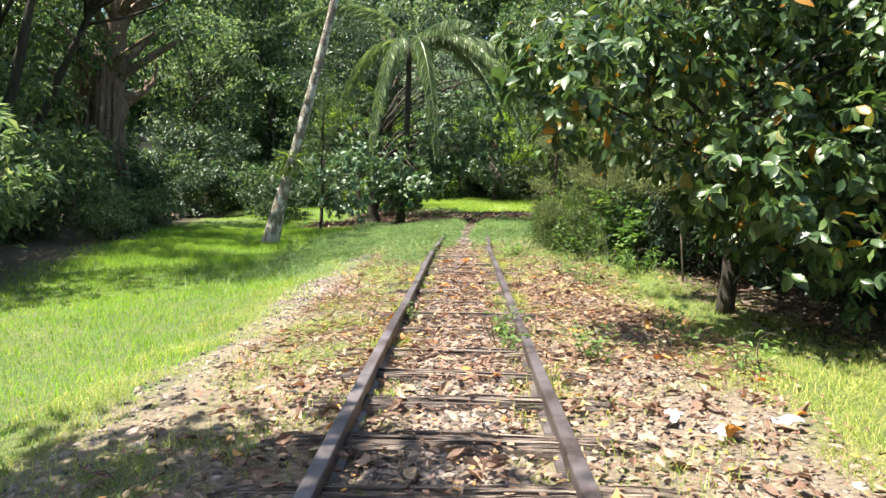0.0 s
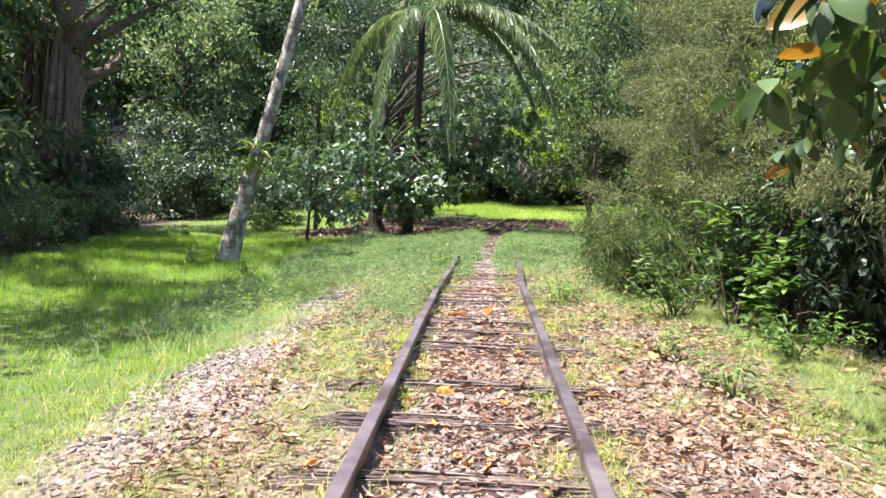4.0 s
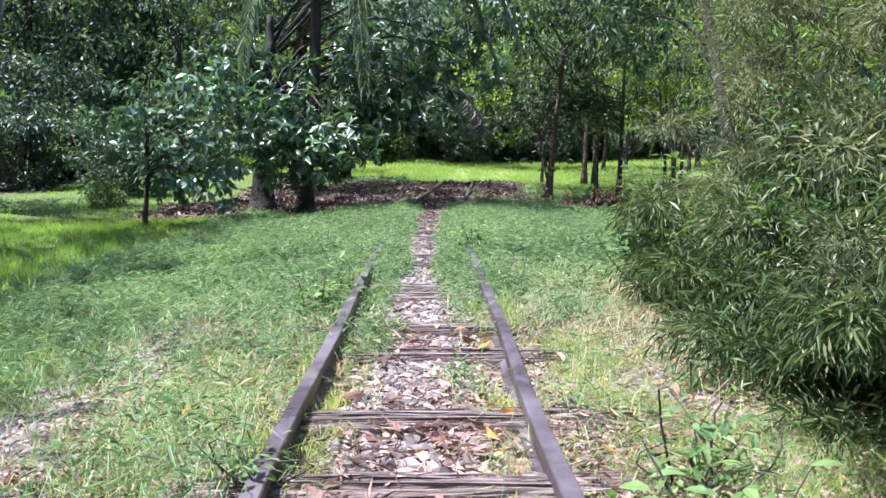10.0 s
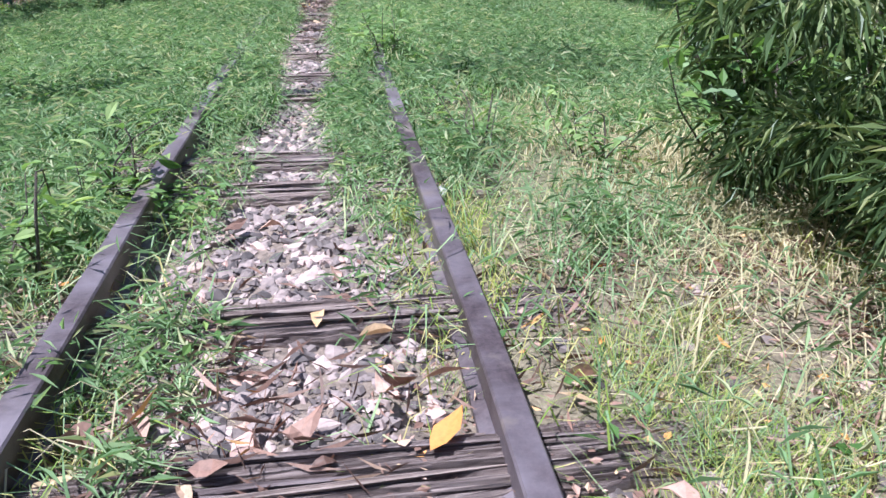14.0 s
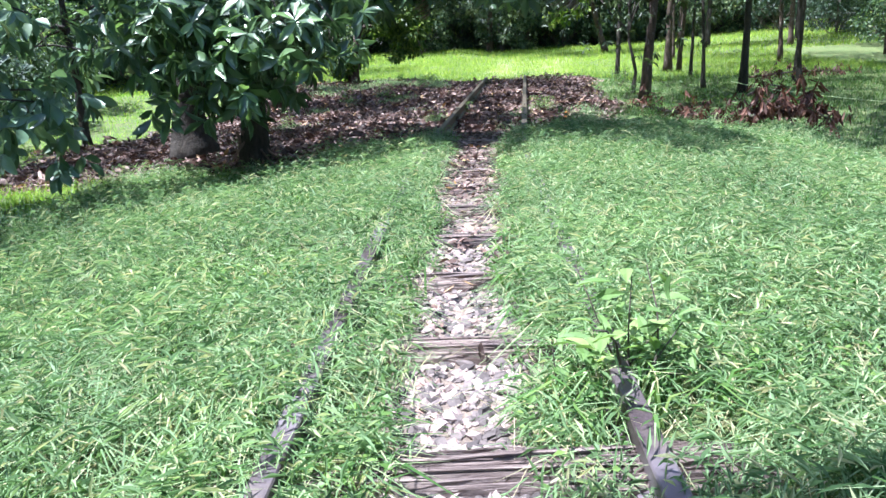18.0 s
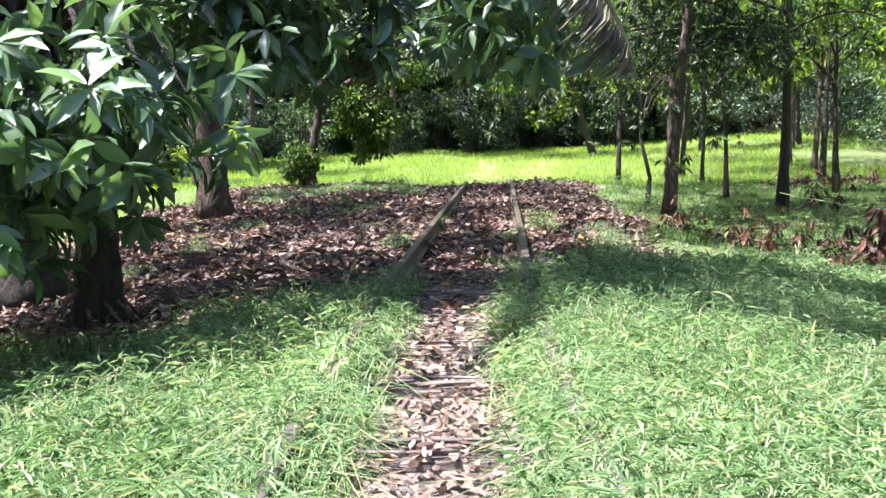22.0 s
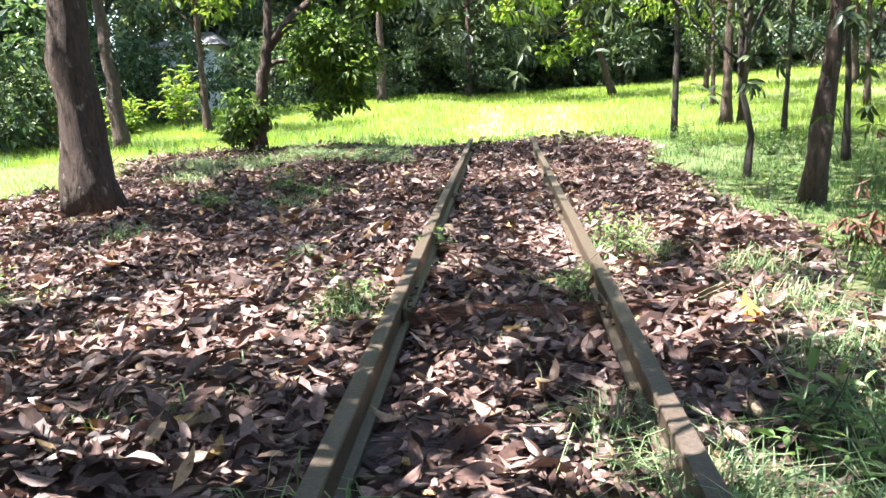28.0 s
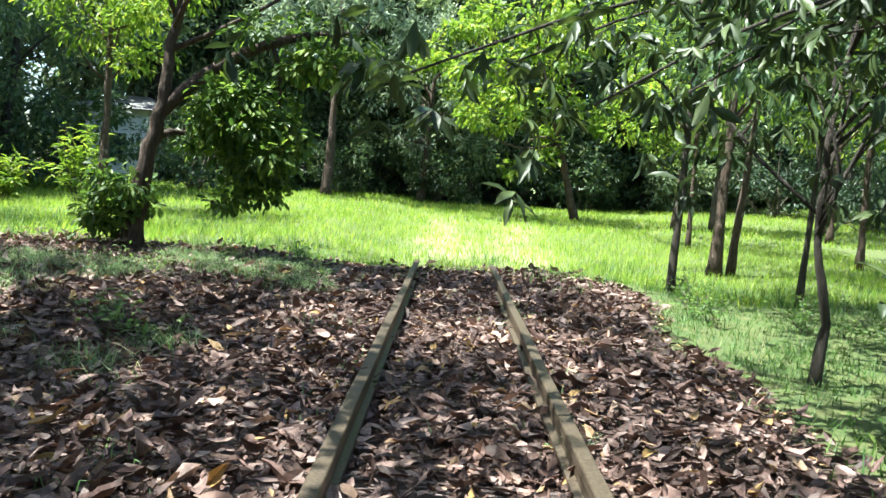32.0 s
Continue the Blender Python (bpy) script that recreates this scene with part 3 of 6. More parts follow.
def rail(side, y0, y1, label, g):
    ys = np.arange(y0, y1, 0.3)
    x = cx(ys) + side * HALF + 0.006 * wob(ys, ys * 0, 0.8, side)
    z = RAIL_TOP + 0.006 * wob(ys * 0, ys, 0.6, side)
    prof = np.array(PROFILE)
    v = np.stack([x[:, None] + prof[None, :, 0], ys[:, None] + 0 * prof[None, :, 0], z[:, None] + prof[None, :, 1]], -1)
    m = len(prof)
    a, b = np.meshgrid(np.arange(len(ys) - 1), np.arange(m), indexing="ij")
    q = np.stack([a * m + b, a * m + (b + 1) % m, (a + 1) * m + (b + 1) % m, (a + 1) * m + b], -1).reshape(-1, 4)
    t = np.concatenate([q[:, [0, 1, 2]], q[:, [0, 2, 3]]])
    thing = empty("rail", (float(cx(y0)) + side * HALF, y0, 0))
    me = tri_mesh("steel_bar", v.reshape(-1, 3) - np.array(thing.location), t)
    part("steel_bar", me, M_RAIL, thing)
    tagged(thing, label, "rail", "rails of the old track")
    return thing


rail_left = rail(-1, -6, 41.5, "rusty worn steel rail, half sunk in grass and leaves", rng)
rail_right = rail(1, -6, 41.2, "rusty worn steel rail beside gravel and dry leaves", rng)


def fishplate(thing, side, y):
    """A joint bar with its bolts, on the inner face of a rail."""
    bm = bmesh.new()
    bmesh.ops.create_cube(bm, size=1, matrix=Matrix.Translation((0, 0, 0)) @ Matrix.Diagonal((0.022, 0.46, 0.075, 1)))
    bmesh.ops.bevel(bm, geom=bm.edges[:], offset=0.006, segments=1, affect="EDGES")
    ob = part("joint_bar", bm, M_PLATE, thing, "brown rusted joint bar")
    ob.location = Vector((float(cx(y)) - float(cx(-6)) - side * 0.022, y + 6, 0.058))
    for k in range(4):
        bm = bmesh.new()
        bmesh.ops.create_cone(bm, cap_ends=True, segments=6, radius1=0.016, radius2=0.013, depth=0.03, matrix=Matrix.Rotation(radians(90), 4, "Y"))
        bolt = part("bolt", bm, M_PLATE, ob)
        bolt.location = (-side * 0.02, -0.16 + 0.107 * k, 0)


for y in (6.1, 9.4, 13.2, 30.6):
    fishplate(rail_right, 1, y)
for y in (6.4, 12.7, 31.0):
    fishplate(rail_left, -1, y)


def sleeper_mesh(seed):
    """A split, grooved and worn timber sleeper, lying along x."""
    g = np.random.default_rng(seed)
    nx, ny = 20, 49
    xs, ys = np.linspace(-1, 1, nx), np.linspace(-0.115, 0.115, ny)
    gxx, gyy = np.meshgrid(xs, ys, indexing="ij")
    # splits run the whole length, of uneven depth, between narrow ridges
    split = np.where(np.arange(ny) % 3 == 1, g.uniform(-0.045, -0.012, ny), g.uniform(-0.007, 0.005, ny))
    groove = split[None] * (0.55 + 0.45 * np.abs(np.sin(gxx * g.uniform(1, 3) + g.uniform(0, 6, ny)[None])))
    wear = -0.02 * sstep(0.85, 1.0, np.abs(gxx)) - 0.03 * sstep(0.08, 0.115, np.abs(gyy)) * g.uniform(0.2, 1, (nx, ny))
    top = np.stack([gxx + g.normal(size=gxx.shape) * 0.004, gyy + 0.01 * np.sin(gxx * 4 + seed) + g.normal(size=gxx.shape) * 0.003, groove + wear], -1)
    ends = 0.02 * g.normal(size=ny)
    top[0, :, 0] += ends
    top[-1, :, 0] -= ends
    bot = top.copy()
    bot[..., 2] = -0.13
    v = np.concatenate([top.reshape(-1, 3), bot.reshape(-1, 3)])
    a, b = np.meshgrid(np.arange(nx - 1), np.arange(ny - 1), indexing="ij")
    q = np.stack([a * ny + b, (a + 1) * ny + b, (a + 1) * ny + b + 1, a * ny + b + 1], -1).reshape(-1, 4)
    t = [np.concatenate([q[:, [0, 1, 2]], q[:, [0, 2, 3]]])]
    off = nx * ny
    rim = [k * ny for k in range(nx)] + [(nx - 1) * ny + k for k in range(1, ny)] + [k * ny + ny - 1 for k in range(nx - 2, -1, -1)] + [k for k in range(ny - 2, 0, -1)]
    for k in range(len(rim)):
        p, n = rim[k], rim[(k + 1) % len(rim)]
        t.append(np.array([(p, p + off, n + off), (p, n + off, n)]))
    return tri_mesh("sleeper", v, np.concatenate(t), False, [M_WOOD])


sleeper_kinds = [sleeper_mesh(s) for s in range(5)]


def splinter_mesh(seed):
    """A long thin sliver of weathered wood, along x."""
    g = np.random.default_rng(seed)
    ln = g.uniform(0.22, 0.55)
    pts = np.stack([np.linspace(-ln, ln, 7), g.normal(size=7) * 0.004, 0.004 * np.sin(np.linspace(0, 5, 7)) + 0.004], 1)
    v, t = tube(pts, np.array([0.003, 0.008, 0.01, 0.009, 0.01, 0.007, 0.002]), 5, 0.12, seed)
    return tri_mesh("splinter", v, t, False, [M_WOOD])


splinter_kinds = [splinter_mesh(500 + s) for s in range(6)]


def lay_splinters(body, g, count):
    for _ in range(count):
        ob = new("splinter", splinter_kinds[int(g.integers(0, 6))])
        ob.parent = body
        ob.matrix_local = Matrix.LocRotScale((g.uniform(-0.4, 0.4), g.uniform(-0.09, 0.09), 0.006), Euler((0, 0, g.normal() * 0.035)), (1, 1, 1))

board = new("railway_sleeper", sleeper_mesh(9))
board.data.materials.clear()
board.data.materials.append(M_WOOD_RED)
board.matrix_world = pose(float(cx(30.85)), 30.9, 0.012, 0, 0, -5)
board.scale = (0.98, 1.0, 1)
tagged(board, "rotten red-brown sleeper showing between dead leaves", "railway sleeper", "sleepers of the track")
SLEEPERS = [-4.9, -4.1, -3.2, -2.3, -1.5, -0.7, 0.2, 1.0, 1.75, 2.4, 3.05, 3.72, 4.43, 5.11, 5.83, 6.76, 7.5, 8.4, 9.25, 10.08, 11.36, 11.98, 12.6, 13.95, 14.55, 15.3, 16.43, 17.15, 18.28, 18.75, 20.05, 20.78, 21.7, 22.6, 23.5, 24.3, 25.1, 25.9, 26.57, 27.2, 27.95, 28.7, 29.5, 32.0, 33.4, 35.1]
for k, y in enumerate(SLEEPERS):
    ob = empty("railway_sleeper")
    part("timber", sleeper_kinds[k % 5], None, ob)
    lay_splinters(ob, rng, 4)
    low = 0.0 if y < 28.2 else -0.075
    ob.matrix_world = pose(float(cx(y)) + rng.uniform(-0.04, 0.04), y, 0.045 + low + rng.uniform(-0.01, 0.008), 0, 0, math.degrees(-math.atan(0.1 * float(sstep(17, 30, y)))) + rng.uniform(-1.5, 1.5))
    ob.scale = (rng.uniform(0.93, 1.0), rng.uniform(0.85, 1.08), 1)
    tagged(ob, "grey split timber sleeper, grooved and weathered" if y < 28.2 else "dark rotten timber sleeper under dead leaves", "railway sleeper", "sleepers of the track")

# ---- trees ----
def tree_thing(name, at, label, category="tree", group=""):
    x, y = at[:2]
    return tagged(empty(name, (x, y, at[2] if len(at) > 2 else float(gz(x, y)) - 0.05)), label, category, group)


def limb_set(trunk_pts, tips, r, g, sides=5, start=0.35, arch=0.08, slim=0.55, wild=0.12):
    """Limbs that leave the trunk line and reach the given tips."""
    out = []
    trunk_pts = np.asarray(trunk_pts, float)
    for k, tip in enumerate(tips):
        h = np.clip((tip[2] - trunk_pts[0, 2]) / (trunk_pts[-1, 2] - trunk_pts[0, 2]) * 0.72, start, 0.97) * (len(trunk_pts) - 1)
        lo = int(h)
        root = trunk_pts[lo] + (trunk_pts[min(lo + 1, len(trunk_pts) - 1)] - trunk_pts[lo]) * (h - lo)
        bend = g.normal(size=3) * wild * np.linalg.norm(tip - root) + np.array([0, 0, arch * np.linalg.norm(tip - root)])
        pts = curve(root, tip, bend, 6)
        rad = r * (1 - 0.75 * h / len(trunk_pts)) * slim
        out.append(tube(pts, np.linspace(max(rad, 0.02), 0.008, 6), sides, 0.05, k))
    return out


def crown_points(n, centre, size, g, hollow=0.45):
    w = unit(g.normal(size=(n, 3)))
    return np.asarray(centre, float) + w * np.asarray(size, float) * (hollow + (1 - hollow) * g.random((n, 1)) ** 0.6)


def trunk_line(h, lean, g, n=9, wave=0.12):
    s = np.linspace(0, 1, n)
    x = lean[0] * s + wave * np.cumsum(g.normal(size=n)) * 0.25 * s
    y = lean[1] * s + wave * np.cumsum(g.normal(size=n)) * 0.25 * s
    return np.stack([x, y, h * s], 1)


def taper(n, r, end=0.25, flare=1.5):
    s = np.linspace(0, 1, n)
    return r * (1 - (1 - end) * s) * (1 + (flare - 1) * np.exp(-s * 14))


def build_tree(name, at, h, r, lean, clumps, clump_r, per, leaf, length, ratio, m_leaf, m_bark, label, seed, flare=1.5, droop=0.5, group="", whorl=0, line=None, limbs=12, trunk_sides=10, end=0.25, start=0.35, arch=0.08, slim=0.55, smooth=False, wild=0.12):
    g = np.random.default_rng(seed)
    thing = tree_thing(name, at, label, "tree", group)
    pts = trunk_line(h, lean, g) if line is None else np.asarray(line, float)
    fine = np.stack([np.interp(np.linspace(0, len(pts) - 1, 22), np.arange(len(pts)), pts[:, k]) for k in range(3)], 1)
    fine[1:-1, :2] += g.normal(size=(20, 2)) * r * 0.09
    v, t = tube(fine, taper(22, r, end, flare) * (1 + 0.06 * g.normal(size=22)), trunk_sides, 0.05, seed)
    part("trunk", tri_mesh("trunk", v, t, True), m_bark, thing)
    clumps = np.asarray(clumps, float)
    if limbs:
        pick = clumps[g.permutation(len(clumps))[: min(len(clumps), limbs)]]
        for v, t in limb_set(pts, pick, r, g, 5, start, arch, slim, wild):
            part("limb", tri_mesh("limb", v, t, True), m_bark, thing)
    if whorl:
        n = len(clumps) * per
        tips = np.repeat(clumps, per, 0) + np.clip(g.normal(size=(n, 3)), -1.2, 1.2) * clump_r * np.array([1, 1, 0.7])
        ways = unit(tips - np.repeat(clumps, per, 0)) + g.normal(size=(n, 3)) * 0.4
        v, t = whorls(leaf, tips, ways, whorl, length, ratio, g, droop)
    else:
        v, t = clump_leaves(leaf, clumps, clump_r * g.uniform(0.6, 1.3, len(clumps)), per, length, ratio, g, droop)
    part("crown", tri_mesh("crown", v, t, smooth), m_leaf, thing)
    return thing


# tall forest trees: a few kinds, then copies
def forest_kind(seed, h, rad, m_leaf, low, label, per=84, n=54, length=0.33):
    g = np.random.default_rng(seed)
    cl = crown_points(n, (0, 0, (h + low) / 2), (rad, rad, (h - low) / 2), g)
    return build_tree("forest_tree", (-30, -30), h * 0.92, 0.2, (g.normal() * 0.6, g.normal() * 0.6), cl, 1.05, per, "small", length, 0.45, m_leaf, M_BARK_DARK if seed % 2 else M_BARK, label, seed)


KINDS = [
    forest_kind(11, 13, 3.1, M_JUNGLE, 3.0, "tall jungle tree with dense mid-green crown"),
    forest_kind(12, 15, 3.4, M_JUNGLE_DARK, 4.5, "tall dark green jungle tree, slender trunk"),
    forest_kind(13, 10, 2.6, M_JUNGLE, 1.8, "bushy jungle tree with low green crown"),
    forest_kind(14, 12, 3.0, M_JUNGLE_DARK, 2.2, "dense dark green jungle tree"),
    forest_kind(15, 13, 3.2, M_HAZED, 1.6, "pale green tree at the far wood edge"),
]


def bush_kind(seed, h, rad, m_leaf, label, n=36, per=62, length=0.21, leaf="small", ratio=0.45):
    g = np.random.default_rng(seed)
    thing = tree_thing("bush", (-30, -34), label, "bush")
    cl = crown_points(n, (0, 0, h * 0.45), (rad, rad, h * 0.55), g, 0.3)
    cl[:, 2] = np.maximum(cl[:, 2], 0.15)
    stems = [tube(curve((g.normal() * 0.12, g.normal() * 0.12, -0.05), p, g.normal(size=3) * 0.15, 5), np.linspace(0.03, 0.006, 5), 5) for p in cl[:14]]
    v, t = merge(stems)
    tagged(part("stem", tri_mesh("stem", v, t, True), M_TWIG, thing), kind="stuff")
    v, t = clump_leaves(leaf, cl, 0.55 * g.uniform(0.6, 1.3, n), per, length, ratio, g, 0.4)
    v[:, 2] = np.maximum(v[:, 2], 0.0)
    part("foliage", tri_mesh("foliage", v, t), m_leaf, thing)
    return thing


BUSHES = [
    bush_kind(21, 3.4, 1.7, M_JUNGLE, "leafy green undergrowth bush"),
    bush_kind(22, 2.6, 1.5, M_JUNGLE_DARK, "dark green undergrowth bush"),
    bush_kind(23, 4.4, 1.8, M_JUNGLE_DARK, "tall dark thicket of small leaves"),
    bush_kind(24, 1.5, 1.0, M_SHRUB, "low bright green shrub", 20, 60, 0.15),
    bush_kind(25, 3.8, 1.7, M_HAZED, "tall pale green undergrowth bush"),
]


def in_the_way(x, y, reach):
    """Whether a plant would stand on the clear line from the track's start to the fig."""
    return (8 < y < 28.0 and abs(x + 14.0 * (y - 1) / 27.4) < reach) or (30 < y < 44.6 and abs(x + 0.6 * (y - 10)) < reach * 0.85)


def plant(kind, x, y, scale, turn, tilt=0.0, group=""):
    if in_the_way(x, y, (3.6 if kind.name.startswith("forest") else 1.9) * scale):
        return None
    ob = copy_thing(kind, Matrix.LocRotScale((x, y, float(gz(x, y)) - 0.05), Euler((tilt, 0, turn)), (scale,) * 3))
    if group:
        tagged(ob, group=group)
    return ob


g = np.random.default_rng(5)
# left-hand forest: bushes along the edge, trees behind in staggered rows
for y in np.arange(3, 64, 1.7):
    e = float(forest_left(y))
    plant(BUSHES[(0 if y > 18 else 4, 1 if y > 28 else 4, 4, 0)[int(g.integers(0, 4))]], e - g.uniform(0.6, 1.6), y + g.uniform(-0.7, 0.7), g.uniform(0.8, 1.25), g.uniform(0, 6.3), group="undergrowth")
    plant(BUSHES[(0, 2 if y > 28 else 4, 4)[int(g.integers(0, 3))]], e - g.uniform(2.6, 4.6), y + g.uniform(-0.7, 0.7), g.uniform(1.2, 1.8), g.uniform(0, 6.3), group="undergrowth")
for y in np.arange(2, 66, 3.4):
    e = float(forest_left(y))
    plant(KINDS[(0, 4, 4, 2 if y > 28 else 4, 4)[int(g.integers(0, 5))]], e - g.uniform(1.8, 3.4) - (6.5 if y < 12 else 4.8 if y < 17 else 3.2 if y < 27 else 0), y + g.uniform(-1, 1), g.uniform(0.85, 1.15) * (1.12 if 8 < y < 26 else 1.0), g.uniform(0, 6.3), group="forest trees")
    plant(KINDS[int(g.integers(0, 4))], e - g.uniform(6, 9) - (4.5 if 10 < y < 27 else 0), y + g.uniform(-1, 1), g.uniform(0.95, 1.3), g.uniform(0, 6.3), group="forest trees")
# forest that closes the meadow
for x in np.arange(-16, 36, 1.6):
    yb = 68.5 + 0.10 * max(x - 6, 0) + 1.5 * math.sin(x)
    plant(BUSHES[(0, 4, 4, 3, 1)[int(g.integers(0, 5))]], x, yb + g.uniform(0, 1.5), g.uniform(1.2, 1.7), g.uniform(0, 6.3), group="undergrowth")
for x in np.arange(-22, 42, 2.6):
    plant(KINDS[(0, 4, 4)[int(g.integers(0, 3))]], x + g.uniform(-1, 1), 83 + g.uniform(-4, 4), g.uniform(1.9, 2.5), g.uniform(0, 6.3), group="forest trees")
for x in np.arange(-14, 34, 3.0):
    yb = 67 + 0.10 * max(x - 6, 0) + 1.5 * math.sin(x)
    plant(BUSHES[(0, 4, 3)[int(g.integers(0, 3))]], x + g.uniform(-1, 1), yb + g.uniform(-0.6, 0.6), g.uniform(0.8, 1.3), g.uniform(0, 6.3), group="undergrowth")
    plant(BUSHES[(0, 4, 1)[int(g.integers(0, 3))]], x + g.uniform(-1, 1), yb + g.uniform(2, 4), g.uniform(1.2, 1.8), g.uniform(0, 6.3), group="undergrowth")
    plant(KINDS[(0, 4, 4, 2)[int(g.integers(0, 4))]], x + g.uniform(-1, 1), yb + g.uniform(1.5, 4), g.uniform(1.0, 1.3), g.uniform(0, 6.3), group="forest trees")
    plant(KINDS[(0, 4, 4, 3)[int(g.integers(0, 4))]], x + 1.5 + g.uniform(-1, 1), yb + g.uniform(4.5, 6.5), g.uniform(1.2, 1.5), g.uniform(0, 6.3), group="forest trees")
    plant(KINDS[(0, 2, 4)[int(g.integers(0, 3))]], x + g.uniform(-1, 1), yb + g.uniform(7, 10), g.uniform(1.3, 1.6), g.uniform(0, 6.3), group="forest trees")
# right-hand forest, thin between the bushes and the far woodland
for y in np.arange(-6, 26, 3.2):
    plant(KINDS[int(g.integers(0, 4))], 8.5 + g.uniform(-0.6, 2.5), y, g.uniform(0.75, 1.05), g.uniform(0, 6.3), group="forest trees")
    plant(BUSHES[int(g.integers(0, 3))], 7.0 + g.uniform(-0.6, 1.2), y + 1, g.uniform(0.8, 1.2), g.uniform(0, 6.3), group="undergrowth")
for y in np.arange(26, 66, 3.4):
    plant(KINDS[(4, 4, 0, 2)[int(g.integers(0, 4))]], 22 + g.uniform(-1, 3), y, g.uniform(0.9, 1.2), g.uniform(0, 6.3), group="forest trees")
    plant(BUSHES[int(g.integers(0, 3))], 19.5 + g.uniform(-1, 2), y + 1, g.uniform(0.8, 1.3), g.uniform(0, 6.3), group="undergrowth")
# added trees with crowns above the view, there to shade the lawn
for k, (x, y, reach) in enumerate(((-11.4, 11.8, 3.0), (-11.6, 15.0, 3.2), (-12.4, 18.4, 3.2), (-14.8, 22.4, 6.0))):
    q = np.random.default_rng(700 + k)
    cl = crown_points(19, (reach, 0.2, 9.8), (3.0, 2.2, 1.7), q, 0.1)
    build_tree("overhanging_tree", (x, y), 9.5, 0.19, (reach * 0.8, 0.3), cl, 0.85, 70, "small", 0.28, 0.45, M_JUNGLE, M_BARK_DARK, "tall jungle tree added to shade the lawn, crown out of view", 700 + k, group="forest trees", limbs=16)
# one more tree outside the view, added to shade the left trackside
plant(KINDS[2], -4.3, 1.3, 0.9, 1.0, group="forest trees")
# trees behind the walker's start
for x in (-9, -5, 5, 9):
    plant(KINDS[int(g.integers(0, 4))], x, -9 + g.uniform(-1, 1), 1.0, g.uniform(0, 6.3), group="forest trees")
for x, y, sc, kd in ((-12.8, 50, 1.0, 2), (-14.5, 55, 1.5, 0), (-24, 53, 1.6, 0), (-28, 47, 1.7, 3), (-21, 60, 1.7, 1), (-31, 39, 1.6, 0), (-26, 62, 1.8, 3), (-11, 68, 1.6, 4), (-19, 54, 1.8, 0), (-5, 70, 1.5, 4)):
    plant(KINDS[kd], x, y, sc, g.uniform(0, 6.3), group="forest trees")
for k in range(18):
    y = g.uniform(20, 27.5)
    x = -14.0 * (y - 1) / 27.4 + g.uniform(-2.6, 2.6)
    if x < float(forest_left(y)) + 0.8:
        ob = copy_thing(BUSHES[(4, 0, 4)[k % 3]], Matrix.LocRotScale((x, y, float(gz(x, y)) - 0.05), Euler((0, 0, g.uniform(0, 6.3))), (0.42,) * 3))
        tagged(ob, group="undergrowth")
for x, y, sc in ((-15.2, 40.2, 1.1), (-13.6, 40.8, 1.15), (-12.2, 39.6, 0.95), (-16.2, 42.5, 1.0)):
    plant(BUSHES[2], x, y, sc, g.uniform(0, 6.3), group="undergrowth")
for x, y, sc in ((-17.5, 57, 0.9), (-15.0, 58, 1.0), (-12.6, 57.5, 0.9), (-11.6, 52.5, 0.75)):
    plant(KINDS[4], x, y, sc, g.uniform(0, 6.3), group="forest trees")
# the leaning palm with a nest fern on its stem
def frond(length, drop, g, dead=False, leaflet=0.55):
    """One feather leaf along +x: rachis and hanging leaflets."""
    s = np.linspace(0, 1, 14)
    pts = np.stack([length * (s - 0.12 * s ** 3), 0.05 * np.sin(s * 3), 0.32 * length * s * (1 - 0.5 * s) - drop * length * s ** 2.2], 1)
    stem = tube(pts, np.linspace(0.03, 0.005, 14), 5)
    n = 34 if dead else 110
    u = np.linspace(0.14, 0.99, n)
    base = np.stack([np.interp(u, s, pts[:, k]) for k in range(3)], 1)
    tang = unit(np.stack([np.interp(u, s, np.gradient(pts[:, k])) for k in range(3)], 1))
    at, way, up, ln = [], [], [], []
    for side in (-1, 1):
        w = tang * 0.75 + np.array([0, side, 0]) * 0.8 + g.normal(size=(n, 3)) * 0.1
        w[:, 2] -= 0.75 if not dead else 1.2
        at.append(base); way.append(w); up.append(np.tile([0, 0, 1.0], (n, 1)) + g.normal(size=(n, 3)) * 0.2)
        ln.append(leaflet * np.sin(np.pi * (0.12 + 0.84 * u)) ** 0.6 * g.uniform(0.85, 1.1, n))
    ln = np.concatenate(ln)
    lv = leaves("lance", np.concatenate(at), np.concatenate(way), np.concatenate(up), ln, 0.02 if dead else 0.055)
    return stem, lv


